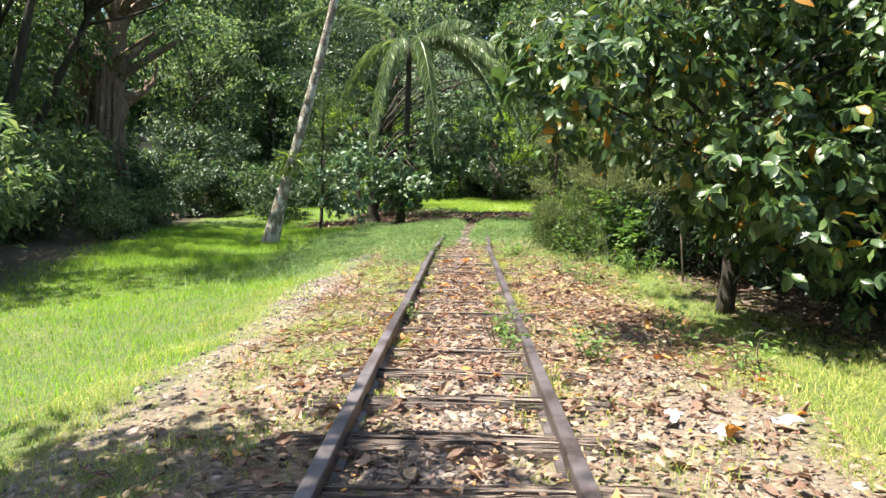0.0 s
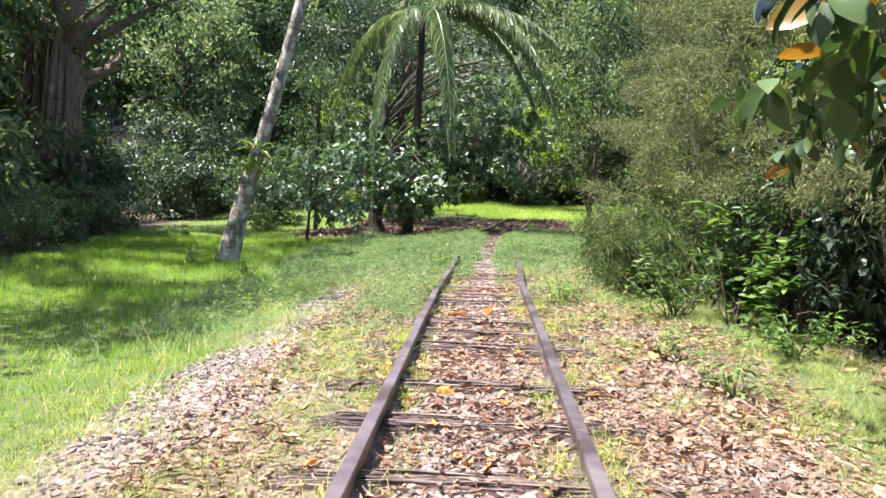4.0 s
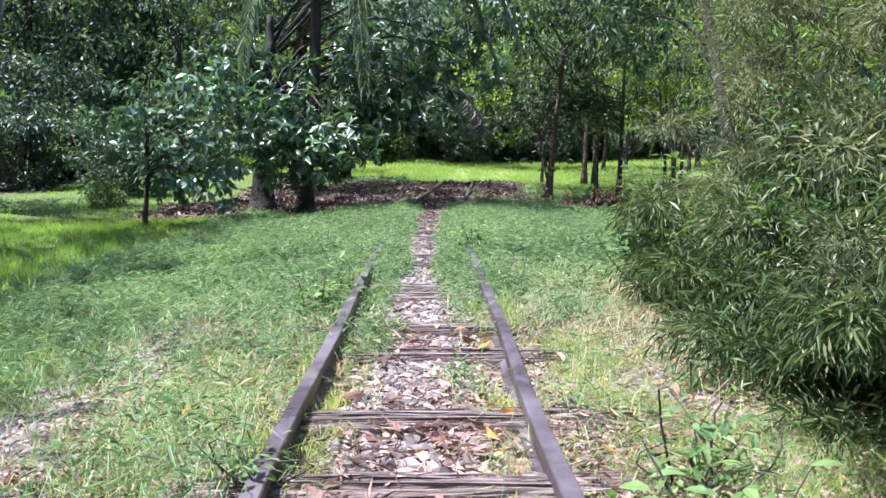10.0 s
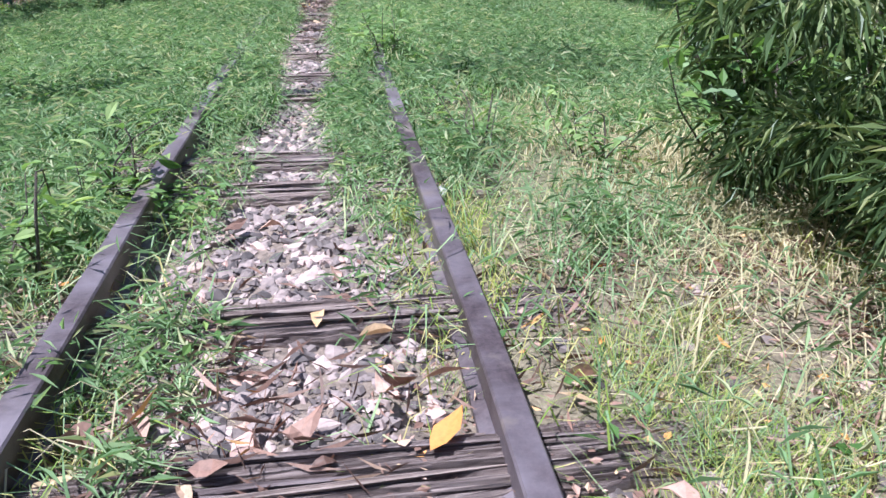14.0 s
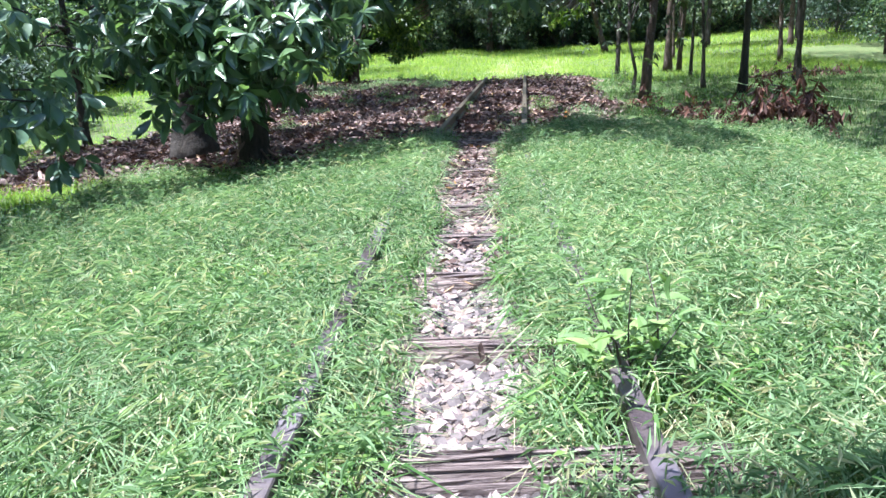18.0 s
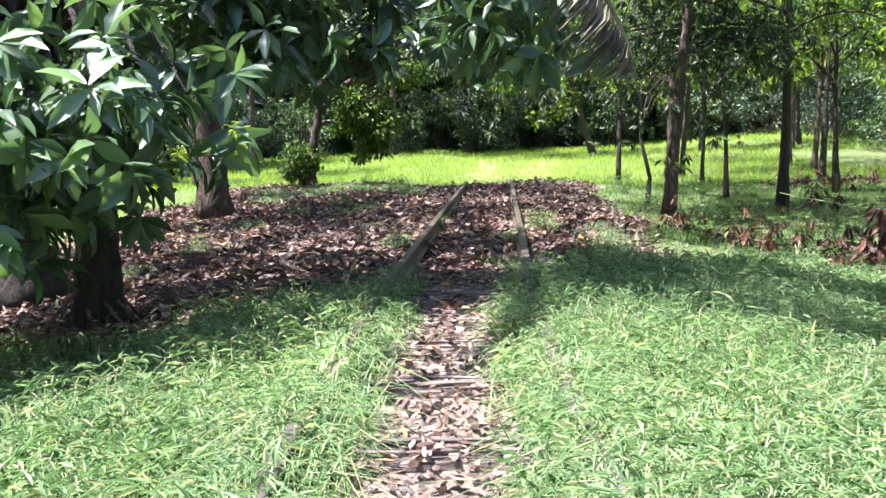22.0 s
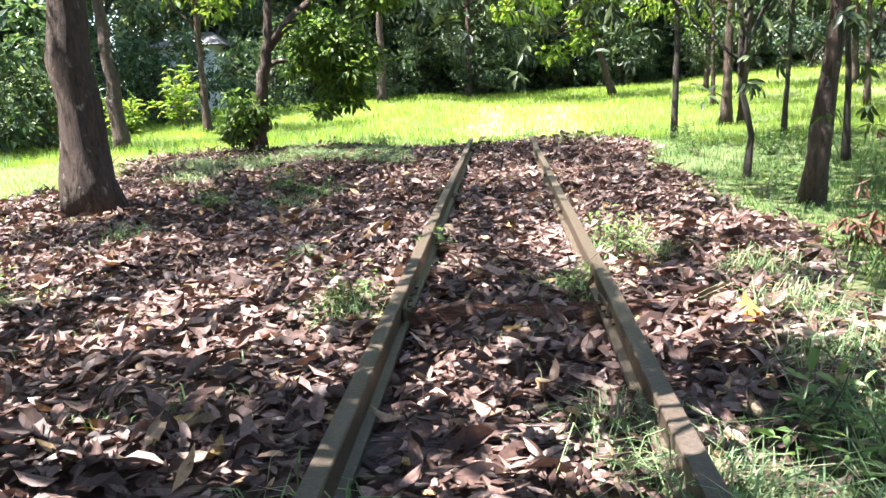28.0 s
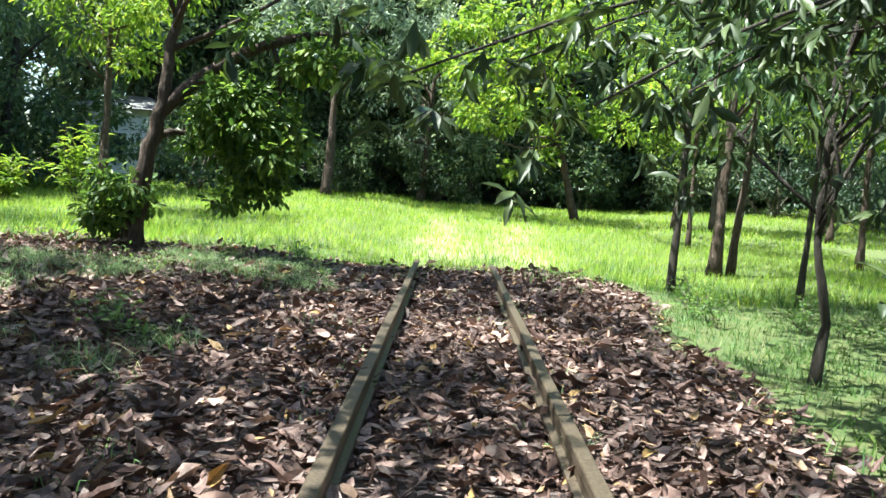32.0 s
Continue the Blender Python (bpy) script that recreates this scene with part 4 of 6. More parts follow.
def palm(name, at, line, r, fronds, m_bark, label, seed, fr_len=4.4, span=(0, 6.28), leaflet=0.55, extra=(), tip=0.62):
    g = np.random.default_rng(seed)
    thing = tree_thing(name, at, label, "palm")
    pts = np.asarray(line, float)
    fine = np.stack([np.interp(np.linspace(0, len(pts) - 1, 70), np.arange(len(pts)), pts[:, k]) for k in range(3)], 1)
    rad = taper(70, r, tip, 1.6) * (1 + 0.06 * (np.arange(70) % 2))
    v, t = tube(fine, rad, 12, 0.02, seed)
    part("trunk", tri_mesh("trunk", v, t, True), m_bark, thing)
    for k in range(fronds):
        up = g.uniform(-0.15, 0.95)
        stem, lv = frond(fr_len * g.uniform(0.85, 1.1), 0.5 + 0.25 * g.random() + 0.25 * (1 - up), g, False, leaflet)
        v, t = merge([stem, lv])
        ob = part("frond", tri_mesh("frond", v, t), M_PALM, thing)
        ob.matrix_local = Matrix.Translation(pts[-1]) @ Matrix.Rotation(span[0] + (span[1] - span[0]) * (k + g.uniform(-0.3, 0.3)) / fronds, 4, "Z") @ Matrix.Rotation(-up * 0.8, 4, "Y")
    for az, ln, drop in extra:
        stem, lv = frond(ln, drop, g, False, leaflet)
        v, t = merge([stem, lv])
        ob = part("frond", tri_mesh("frond", v, t), M_PALM, thing)
        ob.matrix_local = Matrix.Translation(pts[-1]) @ Matrix.Rotation(radians(az), 4, "Z")
    return thing


leaning = palm("leaning_palm", (-5.2, 19.75), [(0, 0, 0), (0.35, 0, 1.3), (0.75, 0.05, 2.6), (1.2, 0.1, 4.2), (1.75, 0.1, 6.2), (2.35, 0.1, 8.8), (3.1, 0.1, 12.0), (4.0, 0.1, 16.0), (5.6, 0.2, 23.5)], 0.165, 7, M_BARK_PALE, "leaning pale grey palm trunk with lichen patches", 31, tip=0.25)
g = np.random.default_rng(33)
fern = tagged(empty("nest_fern", (-4.52, 19.68, gz(-5.2, 19.75) + 2.3)), "yellow-green nest fern growing on the palm trunk", "fern")
n = 30
a = g.uniform(0, 6.28, n)
way = np.stack([np.cos(a), np.sin(a), g.uniform(-0.7, 0.9, n)], 1)
ln = g.uniform(0.25, 0.5, n)
v, t = leaves("lance", np.zeros((n, 3)) + way * 0.05, way, np.tile([0, 0, 1.0], (n, 1)), ln, ln * 0.16)
part("fronds", tri_mesh("fronds", v, t), M_FERN, fern)
v, t = clump_leaves("small", g.normal(size=(9, 3)) * np.array([0.12, 0.1, 0.22]) - np.array([0.1, 0, 0.25]), 0.16, 26, 0.1, 0.35, g, 1.0)
part("hanging_leaves", tri_mesh("hanging_leaves", v, t), M_FERN, fern)

# the feather palm beside the mango tree
feather = palm("coconut_palm", (-2.43, 28.26), [(0, 0, 0), (0.1, 0, 1.2), (0.22, 0.0, 2.6), (0.3, 0.05, 4.0), (0.36, 0.05, 5.6), (0.4, 0.1, 7.1)], 0.15, 3, M_BARK_DARK, "coconut palm with arching green feather fronds", 35, 4.6, (1.2, 4.4), 0.8, extra=((-18, 5.0, 0.86), (-6, 4.4, 1.05), (-68, 3.4, 1.5), (-115, 3.2, 1.55), (-24, 4.6, 0.66), (4, 4.9, 0.36), (-52, 4.2, 0.15), (-30, 4.6, 0.55)))
g = np.random.default_rng(36)
v, t = merge([tube(curve((g.normal() * 0.1, g.normal() * 0.1, 0.55), (g.normal() * 0.22, g.normal() * 0.22, 0.0), (0, 0, 0), 5), np.linspace(0.02, 0.012, 5), 5) for _ in range(26)])
tagged(part("root_mass", tri_mesh("root_mass", v, t, True), M_ROOT, feather, "fibrous brown root mass"), kind="stuff")
for x, y, z, turn, tip, ln in ((0.9, 26.6, 2.5, 8, 62, 1.25), (-0.35, 28.3, 3.3, -30, 84, 2.0)):
    stem, lv = frond(ln, 0.1, g, True, 0.4)
    ob = tagged(empty("dead_frond"), "dry grey-brown palm frond hanging among the leaves", "palm frond", "dead fronds")
    ob.matrix_world = Matrix.Translation((x, y, z)) @ Matrix.Rotation(radians(turn), 4, "Z") @ Matrix.Rotation(radians(tip), 4, "Y")
    part("midrib", tri_mesh("midrib", *stem, True), M_DEADPALM, ob)
    tagged(part("leaflet_fringe", tri_mesh("leaflet_fringe", *lv), M_DEADPALM, ob), kind="stuff")

# the strangler fig with aerial roots
g = np.random.default_rng(41)
cl = np.concatenate([crown_points(46, (0.5, 0, 9), (4.2, 4.0, 3.6), g), crown_points(12, (5.0, -1.0, 11.8), (3.0, 4.0, 1.9), g, 0.2)])
fig = build_tree("fig_tree", (-14.0, 28.4), 11, 0.62, (1.0, 0.3), cl, 1.2, 110, "small", 0.27, 0.45, M_JUNGLE, M_ROOT, "strangler fig wrapped in hanging brown roots", 41, 1.6, trunk_sides=14, end=0.5, limbs=30)
for k in range(58):
    a = g.uniform(0, 6.28)
    foot = np.array([math.cos(a) * g.uniform(0.75, 1.3), math.sin(a) * g.uniform(0.75, 1.3), 0])
    mid = np.array([math.cos(a + 0.5) * 0.72, math.sin(a + 0.5) * 0.72, g.uniform(2, 3)])
    top = np.array([math.cos(a + 1) * 0.66, math.sin(a + 1) * 0.66, g.uniform(5.2, 7)])
    pts = np.concatenate([curve(foot, mid, g.normal(size=3) * 0.1, 6)[:-1], curve(mid, top, g.normal(size=3) * 0.12, 6)])
    part("aerial_root", tri_mesh("aerial_root", *tube(pts, np.linspace(0.12, 0.05, 11) * g.uniform(0.35, 1.25), 7, 0.08, k), True), M_ROOT, fig)

# the mango tree whose boughs hang over the track
g = np.random.default_rng(51)
mb = np.array([-3.6, 29.4, 0.0])
top = crown_points(50, (1.8, 0.4, 4.0), (3.4, 2.4, 1.3), g, 0.5)
low = np.stack([g.uniform(-0.9, 4.8, 70), g.uniform(-2.0, 2.2, 70), g.uniform(2.2, 3.4, 70)], 1)
low[:, 2] += 0.6 * np.maximum(0.4 - low[:, 0], 0) + 0.12 * np.maximum(low[:, 1], 0)
over = np.stack([g.uniform(2.0, 5.7, 70), g.uniform(-1.7, 0.4, 70), 1.98 + 1.4 * g.random(70) ** 1.3], 1)
over[:, 2] += 0.35 * np.maximum(over[:, 0] - 5.0, 0)
# crown mass behind the front boughs, added to shade the leaf litter
back = crown_points(60, (1.6, 4.0, 4.7), (3.8, 3.0, 1.4), g, 0.2)
hang = np.stack([g.uniform(0.5, 2.3, 36), g.uniform(-3.2, -1.8, 36), g.uniform(1.0, 2.6, 36)], 1)
hang[:, 2] = np.maximum(hang[:, 2], 0.75 + 0.45 * np.maximum(hang[:, 0] - 1.6, 0) + 0.9 * np.maximum(1.5 - hang[:, 0], 0))
cl = np.concatenate([top, low, over, hang, back, [(2.6, -2.9, 1.75), (2.35, -2.5, 1.3)]])
# open gaps in the crown, through which the sun falls in patches
gap = wob(cl[:, 0] + 0.418 * cl[:, 2], cl[:, 1] + 0.074 * cl[:, 2], 1.5, 2.0) < 0.12
cl = cl[~(gap & (cl[:, 2] > 3.0))]
front = np.stack([g.uniform(2.0, 5.4, 44), g.uniform(-1.9, -1.2, 44), g.uniform(2.12, 3.6, 44)], 1)
cl = np.concatenate([cl, front])
# more added rear crown, again for shade on the litter
rear = crown_points(26, (1.6, 4.6, 5.0), (3.6, 2.5, 1.1), g, 0.2)
shoulder = np.stack([g.uniform(-1.5, 0.1, 22), g.uniform(-1.2, 0.4, 22), g.uniform(3.2, 5.0, 22)], 1)
cl = np.concatenate([cl, rear, shoulder])
for px0, py0 in ((-1.3, 30.3), (2.1, 30.6)):
    high = (np.hypot(cl[:, 0] + mb[0] + 0.418 * cl[:, 2] - px0, cl[:, 1] + mb[1] + 0.074 * cl[:, 2] - py0) < 0.75) & (cl[:, 2] > 2.6) & (g.random(len(cl)) < 0.7)
    cl = cl[~high]
for px0, py0, wx, wy, share in ((0.6, 27.0, 3.0, 1.3, 0.85), (1.9, 29.2, 1.4, 1.0, 0.8), (-1.5, 29.4, 1.5, 1.0, 0.75), (-0.7, 31.3, 1.1, 1.0, 0.8), (1.6, 31.4, 1.2, 1.0, 0.7), (0.9, 33.2, 0.9, 0.7, 0.5)):
    open_sky = (np.abs(cl[:, 0] + mb[0] + 0.418 * cl[:, 2] - px0) < wx) & (np.abs(cl[:, 1] + mb[1] + 0.074 * cl[:, 2] - py0) < wy) & (g.random(len(cl)) < share) & (cl[:, 2] > (2.0 if py0 > 28.5 else 2.55))
    cl = cl[~open_sky]
land = cl[:, 1] + mb[1] + 0.074 * cl[:, 2]
cl = cl[~((cl[:, 2] > 3.3) & (g.random(len(cl)) < np.where(land < 29.8, 0.85, 0.4)))]
thin = np.where(cl[:, 1] > 2.4, 0.2, np.where(cl[:, 1] > 0.3, 0.55, 0.3)) * ((cl[:, 2] > 2.5) & (cl[:, 0] > 0.2))
cl = cl[g.random(len(cl)) > thin]
wall = np.stack([g.uniform(1.4, 6.4, 20), g.uniform(0.9, 2.4, 20), g.uniform(3.1, 5.9, 20)], 1)
brow = np.stack([g.uniform(-0.6, 5.0, 26), g.uniform(-1.7, -1.0, 26), g.uniform(2.7, 4.1, 26)], 1)
cl = np.concatenate([cl, wall, brow])
ok = ~((np.abs(cl[:, 0] + mb[0] - 0.4) < 1.1) & (cl[:, 2] < 2.12))
mango = build_tree("mango_tree", (mb[0], mb[1]), 4.6, 0.27, (0.3, 0.1), cl[ok], 0.33, 7, "long", 0.235, 0.35, M_MANGO, M_BARK_DARK, "spreading mango tree with long dark glossy leaves", 51, 1.6, 0.45, whorl=9, limbs=40, start=0.52, arch=0.24, slim=0.32, smooth=True, wild=0.04)

# the broad-leaved tree that overhangs the first metres
g = np.random.default_rng(61)
b0 = np.array([2.95, 8.2])
cl = np.concatenate([
    np.stack([g.uniform(-1.3, 2.6, 125), g.uniform(-2.0, 1.4, 125), g.uniform(1.75, 4.5, 125)], 1),
    np.stack([g.uniform(-0.6, 2.8, 80), g.uniform(-2.4, -0.2, 80), g.uniform(0.5, 2.2, 80)], 1),
    crown_points(20, (1.2, 0.6, 4.8), (2.2, 2.0, 1.2), g)])
cl[:, 2] = np.maximum(cl[:, 2], 1.0 - 0.85 * cl[:, 0])
cl = np.concatenate([cl, np.stack([g.uniform(0.4, 3.0, 50), g.uniform(-0.4, 2.4, 50), g.uniform(2.3, 4.6, 50)], 1)])
cl = np.concatenate([cl, np.stack([g.uniform(-2.25, -0.8, 24), g.uniform(-2.1, -0.9, 24), g.uniform(1.85, 3.1, 24)], 1)])
broad = build_tree("broadleaf_tree", (b0[0], b0[1]), 4.6, 0.085, (0.4, 0.1), cl, 0.34, 11, "oval", 0.155, 0.5, M_BROAD, M_BARK_DARK, "drooping tree with big oval glossy leaves", 61, 1.4, 0.7, whorl=6, limbs=34, smooth=True)

# the small drooping tree with pale broad leaves beside the mango
g = np.random.default_rng(66)
cl = np.concatenate([
    np.stack([g.uniform(-0.7, 1.75, 46), g.uniform(-0.7, 0.8, 46), g.uniform(1.15, 2.9, 46)], 1),
    np.stack([g.uniform(0.2, 1.5, 20), g.uniform(-0.5, 0.5, 20), g.uniform(0.55, 1.3, 20)], 1)])
cl[:, 2] = np.maximum(cl[:, 2], 0.45 + 0.55 * np.maximum(cl[:, 0] - 1.0, 0))
build_tree("drooping_tree", (-4.95, 25.5), 2.8, 0.05, (0.3, 0.0), cl, 0.24, 4, "oval", 0.19, 0.45, M_PALE_BROAD, M_BARK_DARK, "small drooping tree with pale grey-green oval leaves", 66, 1.3, 0.75, whorl=6, limbs=20, smooth=True)

# the fine-leaved thicket
g = np.random.default_rng(71)
thicket = tree_thing("bamboo_thicket", (3.6, 14.7), "tall thicket of fine olive-yellow narrow leaves", "thicket")
n = 330
cy = g.uniform(-4.6, 4.4, n)
ang = g.uniform(-1.9, 1.9, n)
rad = 1.95 * np.sqrt(np.clip(1 - (cy / 5.2) ** 2, 0.1, 1)) * g.uniform(0.7, 1.05, n)
zz = g.uniform(0.3, 4.8, n)
zz = np.where(cy < -0.9, 1.2 + zz * 0.78, zz)
rad = rad * (0.86 + 0.2 * np.sin(cy * 2.1 + zz * 1.7)) * (1 - 0.5 * sstep(0.6, 2.2, -cy))
cl = np.stack([-np.cos(ang) * rad * (0.62 + 0.38 * sstep(0.1, 0.9, zz)) + 0.3 * np.maximum(zz - 3.2, 0), cy, zz], 1)
skirt = np.stack([g.uniform(-1.85, -0.9, 60), g.uniform(-0.2, 3.4, 60), g.uniform(0.12, 1.2, 60)], 1)
cl = np.concatenate([cl, skirt])
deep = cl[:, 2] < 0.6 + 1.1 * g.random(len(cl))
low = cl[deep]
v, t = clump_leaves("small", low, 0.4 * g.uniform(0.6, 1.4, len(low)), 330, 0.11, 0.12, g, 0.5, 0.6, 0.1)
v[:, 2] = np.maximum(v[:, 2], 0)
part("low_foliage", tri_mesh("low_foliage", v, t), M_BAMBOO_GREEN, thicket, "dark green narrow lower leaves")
cl = cl[~deep]
n = len(cl)
v, t = clump_leaves("small", cl, 0.46 * g.uniform(0.6, 1.4, n), 430, 0.07, 0.16, g, 0.3, 0.42, 0.1)
v[:, 2] = np.maximum(v[:, 2], 0)
part("foliage", tri_mesh("foliage", v, t), M_BAMBOO, thicket)
for k in range(20):
    foot = np.array([g.uniform(-0.9, 1.0), g.uniform(-4, 4), 0.0])
    tip = cl[int(g.integers(0, n))]
    tip = np.array([tip[0] * 0.9, foot[1] + (tip[1] - foot[1]) * 0.25, max(tip[2], 1.2)])
    part("stem", tri_mesh("stem", *tube(curve(foot, tip, (0, 0, 0.3), 7), np.linspace(0.022, 0.005, 7), 5), True), M_TWIG, thicket)
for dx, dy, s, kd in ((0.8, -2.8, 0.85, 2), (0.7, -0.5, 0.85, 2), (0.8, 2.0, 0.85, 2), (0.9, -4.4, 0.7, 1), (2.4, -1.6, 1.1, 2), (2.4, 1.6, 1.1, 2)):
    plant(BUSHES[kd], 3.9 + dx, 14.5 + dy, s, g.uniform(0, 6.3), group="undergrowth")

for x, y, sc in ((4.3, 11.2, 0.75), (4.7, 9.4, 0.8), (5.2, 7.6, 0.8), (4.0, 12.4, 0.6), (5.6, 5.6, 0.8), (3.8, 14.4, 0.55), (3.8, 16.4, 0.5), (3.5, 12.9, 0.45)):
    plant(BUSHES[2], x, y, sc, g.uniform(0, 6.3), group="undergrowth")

# leafy shrubs in front of the thicket
def shrub(at, h, rad, n, per, length, label, seed, leaf="small", ratio=0.4, mat=None, name="shrub"):
    g = np.random.default_rng(seed)
    thing = tree_thing(name, at, label, "shrub")
    tips = np.stack([g.normal(size=n) * rad * 0.5, g.normal(size=n) * rad * 0.5, h * g.uniform(0.45, 1.0, n)], 1)
    v, t = merge([tube(curve((g.normal() * 0.05, g.normal() * 0.05, 0), p, g.normal(size=3) * 0.08, 5), np.linspace(0.004 + 0.006 * min(h, 1.2), 0.002, 5), 5) for p in tips])
    tagged(part("stem", tri_mesh("stem", v, t, True), M_TWIG, thing), kind="stuff")
    k = np.repeat(np.arange(n), per)
    s = g.uniform(0.35, 1.0, len(k))
    at0 = tips[k] * s[:, None] + g.normal(size=(len(k), 3)) * 0.04
    at0[:, 2] = np.maximum(at0[:, 2], 0.02)
    way = unit(g.normal(size=(len(k), 3)) * np.array([1, 1, 0.35])) + np.array([0, 0, 0.1])
    ln = length * g.uniform(0.6, 1.2, len(k))
    v, t = leaves(leaf, at0, way, np.tile([0, 0, 1.0], (len(k), 1)) + g.normal(size=(len(k), 3)) * 0.3, ln, ln * ratio)
    part("foliage", tri_mesh("foliage", v, t), mat or M_SHRUB, thing)
    return thing


shrub((2.62, 12.8), 1.45, 0.8, 12, 46, 0.16, "bright green leafy shrub in front of the thicket", 81, "broad", 0.5)
shrub((2.8, 11.6), 0.5, 0.8, 9, 40, 0.1, "leafy green shrub in the shade of the thicket", 85, "long", 0.32)
shrub((2.5, 15.8), 1.9, 0.8, 11, 66, 0.12, "bright leafy shrub growing through the thicket", 86, "long", 0.3)
shrub((2.2, 13.4), 1.0, 0.7, 14, 24, 0.11, "low leafy shrub beside the thicket", 82)
shrub((2.75, 19.2), 1.5, 0.9, 24, 30, 0.12, "yellow-green shrub at the end of the thicket", 83)
shrub((2.4, 18.2), 0.9, 0.8, 18, 26, 0.11, "green weeds beside the thicket", 84)

# ---- woodland beyond ----
def wood_tree(at, h, r, lean, low, rad, label, seed, m_leaf=None, m_bark=None, n=30, per=90, length=0.19, ratio=0.36, line=None, leaf="small", droop=0.6, flare=1.4):
    g = np.random.default_rng(seed)
    cl = crown_points(n, (lean[0], lean[1], (h + low) / 2 + 0.3), (rad, rad, (h - low) / 2), g, 0.3)
    return build_tree("woodland_tree", at, h * 0.9, r, lean, cl, 0.75, per, leaf, length, ratio, m_leaf or M_JUNGLE, m_bark or M_BARK, label, seed, flare, droop, "trees of the open woodland", line=line)


wood_tree((-3.62, 35.8), 10.5, 0.25, (0.2, 0.2), 4.0, 5.2, "thick-trunked tree standing in dead leaves", 101, M_JUNGLE_DARK, n=95, per=110, length=0.22, flare=1.6)
wood_tree((-6.0, 31.2), 6.2, 0.07, (0.2, -0.3), 0.9, 1.5, "slender tree with small hanging leaves beside the mango", 111, M_JUNGLE, M_BARK_DARK, n=30, per=110, length=0.14)
wood_tree((-6.1, 43.0), 8.5, 0.15, (-0.3, 0.2), 3.5, 2.4, "brown tree at the edge of the leaf litter", 102, M_SUNNY, n=20)
wood_tree((4.0, 33.95), 9.5, 0.09, (0.6, -0.5), 3.4, 3.7, "slim grey-barked tree on the grassy slope", 103, M_BOUGH_SHADED, M_BARK, n=80, leaf="long", length=0.22, ratio=0.28)
wood_tree((4.3, 36.1), 5.5, 0.045, (0.25, 0.0), 1.9, 1.5, "thin bent sapling on the slope", 104, M_MANGO, M_BARK_DARK, n=16, per=40, leaf="long", length=0.2, ratio=0.28, line=[(0, 0, 0), (0.05, 0, 0.6), (-0.12, 0, 1.3), (-0.1, 0, 2.2), (0.1, 0, 3.4), (0.25, 0, 5.0)])
wood_tree((5.0, 40.9), 7.5, 0.065, (0.05, 0.1), 2.2, 2.2, "straight dark slim tree in the grass", 105, M_MANGO, M_BARK_DARK, leaf="long", length=0.2, ratio=0.28)
wood_tree((7.2, 41.2), 7.0, 0.05, (0.1, 0), 2.0, 2.1, "slim dark tree in the grass", 106, M_JUNGLE, M_BARK_DARK, n=20)
wood_tree((7.6, 45.0), 9.0, 0.12, (0.2, 0), 2.8, 3.2, "grey twin-stemmed tree on the meadow", 107, M_SUNNY)
wood_tree((8.05, 45.2), 8.5, 0.08, (0.4, 0), 4.0, 2.2, "grey leaning stem beside the twin tree", 108, M_JUNGLE, n=18)
wood_tree((10.4, 41.4), 8.0, 0.08, (0.1, 0), 2.4, 2.6, "dark trunk above a heap of brown leaves", 109, M_JUNGLE, M_BARK_DARK)
wood_tree((8.2, 58.3), 9.5, 0.15, (-2.6, -0.3), 1.5, 4.4, "sunlit tree with bright yellow-green leaves on the meadow", 110, M_SUNNY, n=60, per=100, length=0.28, ratio=0.5)
for k, (x, y, h, r) in enumerate(((11.4, 56.5, 9, 0.15), (12.6, 56, 9, 0.17), (15.5, 53.5, 10, 0.16), (17.0, 56, 10, 0.2), (12.5, 47.5, 8, 0.12), (14.5, 43, 8, 0.13), (9.4, 50.5, 8, 0.1), (13.2, 38.0, 7.5, 0.13), (16.5, 47.5, 9, 0.15), (10.8, 35.0, 7.5, 0.1), (13.5, 31.5, 8, 0.13), (9.0, 38.2, 7, 0.09), (11.8, 44.5, 8, 0.12), (6.4, 37.6, 6.5, 0.07), (12.2, 35.5, 7, 0.1), (15.5, 38.5, 8, 0.14), (9.8, 32.0, 7.5, 0.1))):
    wood_tree((x, y), h, r * 0.7, (rng.uniform(-0.4, 0.4), 0), 2.2, 2.8, "slim woodland tree with a leafy crown", 120 + k, M_JUNGLE if k % 4 == 1 else M_SUNNY, M_BARK_DARK if k % 2 else M_BARK, n=36, per=80, length=0.22)

wood_tree((-5.6, 47.6), 7.0, 0.11, (0.2, 0), 2.7, 2.1, "sunlit yellow-green tree behind the forked tree", 116, M_SUNNY, M_BARK, n=40, per=90, length=0.2)
wood_tree((-1.6, 62.0), 12.5, 0.2, (0.4, 0), 4.2, 4.0, "tall tree with silvery grey-green leaves at the far wood edge", 112, M_SILVER, n=84, per=100, length=0.3)
wood_tree((2.6, 65.5), 9.0, 0.18, (0.3, 0), 1.6, 3.0, "pale grey-green tree at the far wood edge", 113, M_SILVER, n=44, per=100, length=0.28)

# added for shade: the crown leans so that its shadow covers the bank
wood_tree((6.3, 25.6), 11.0, 0.14, (-1.2, 2.6), 3.0, 3.6, "tall dark-trunked tree beside the grassy bank", 115, M_JUNGLE, M_BARK_DARK, n=80, per=90, length=0.22)

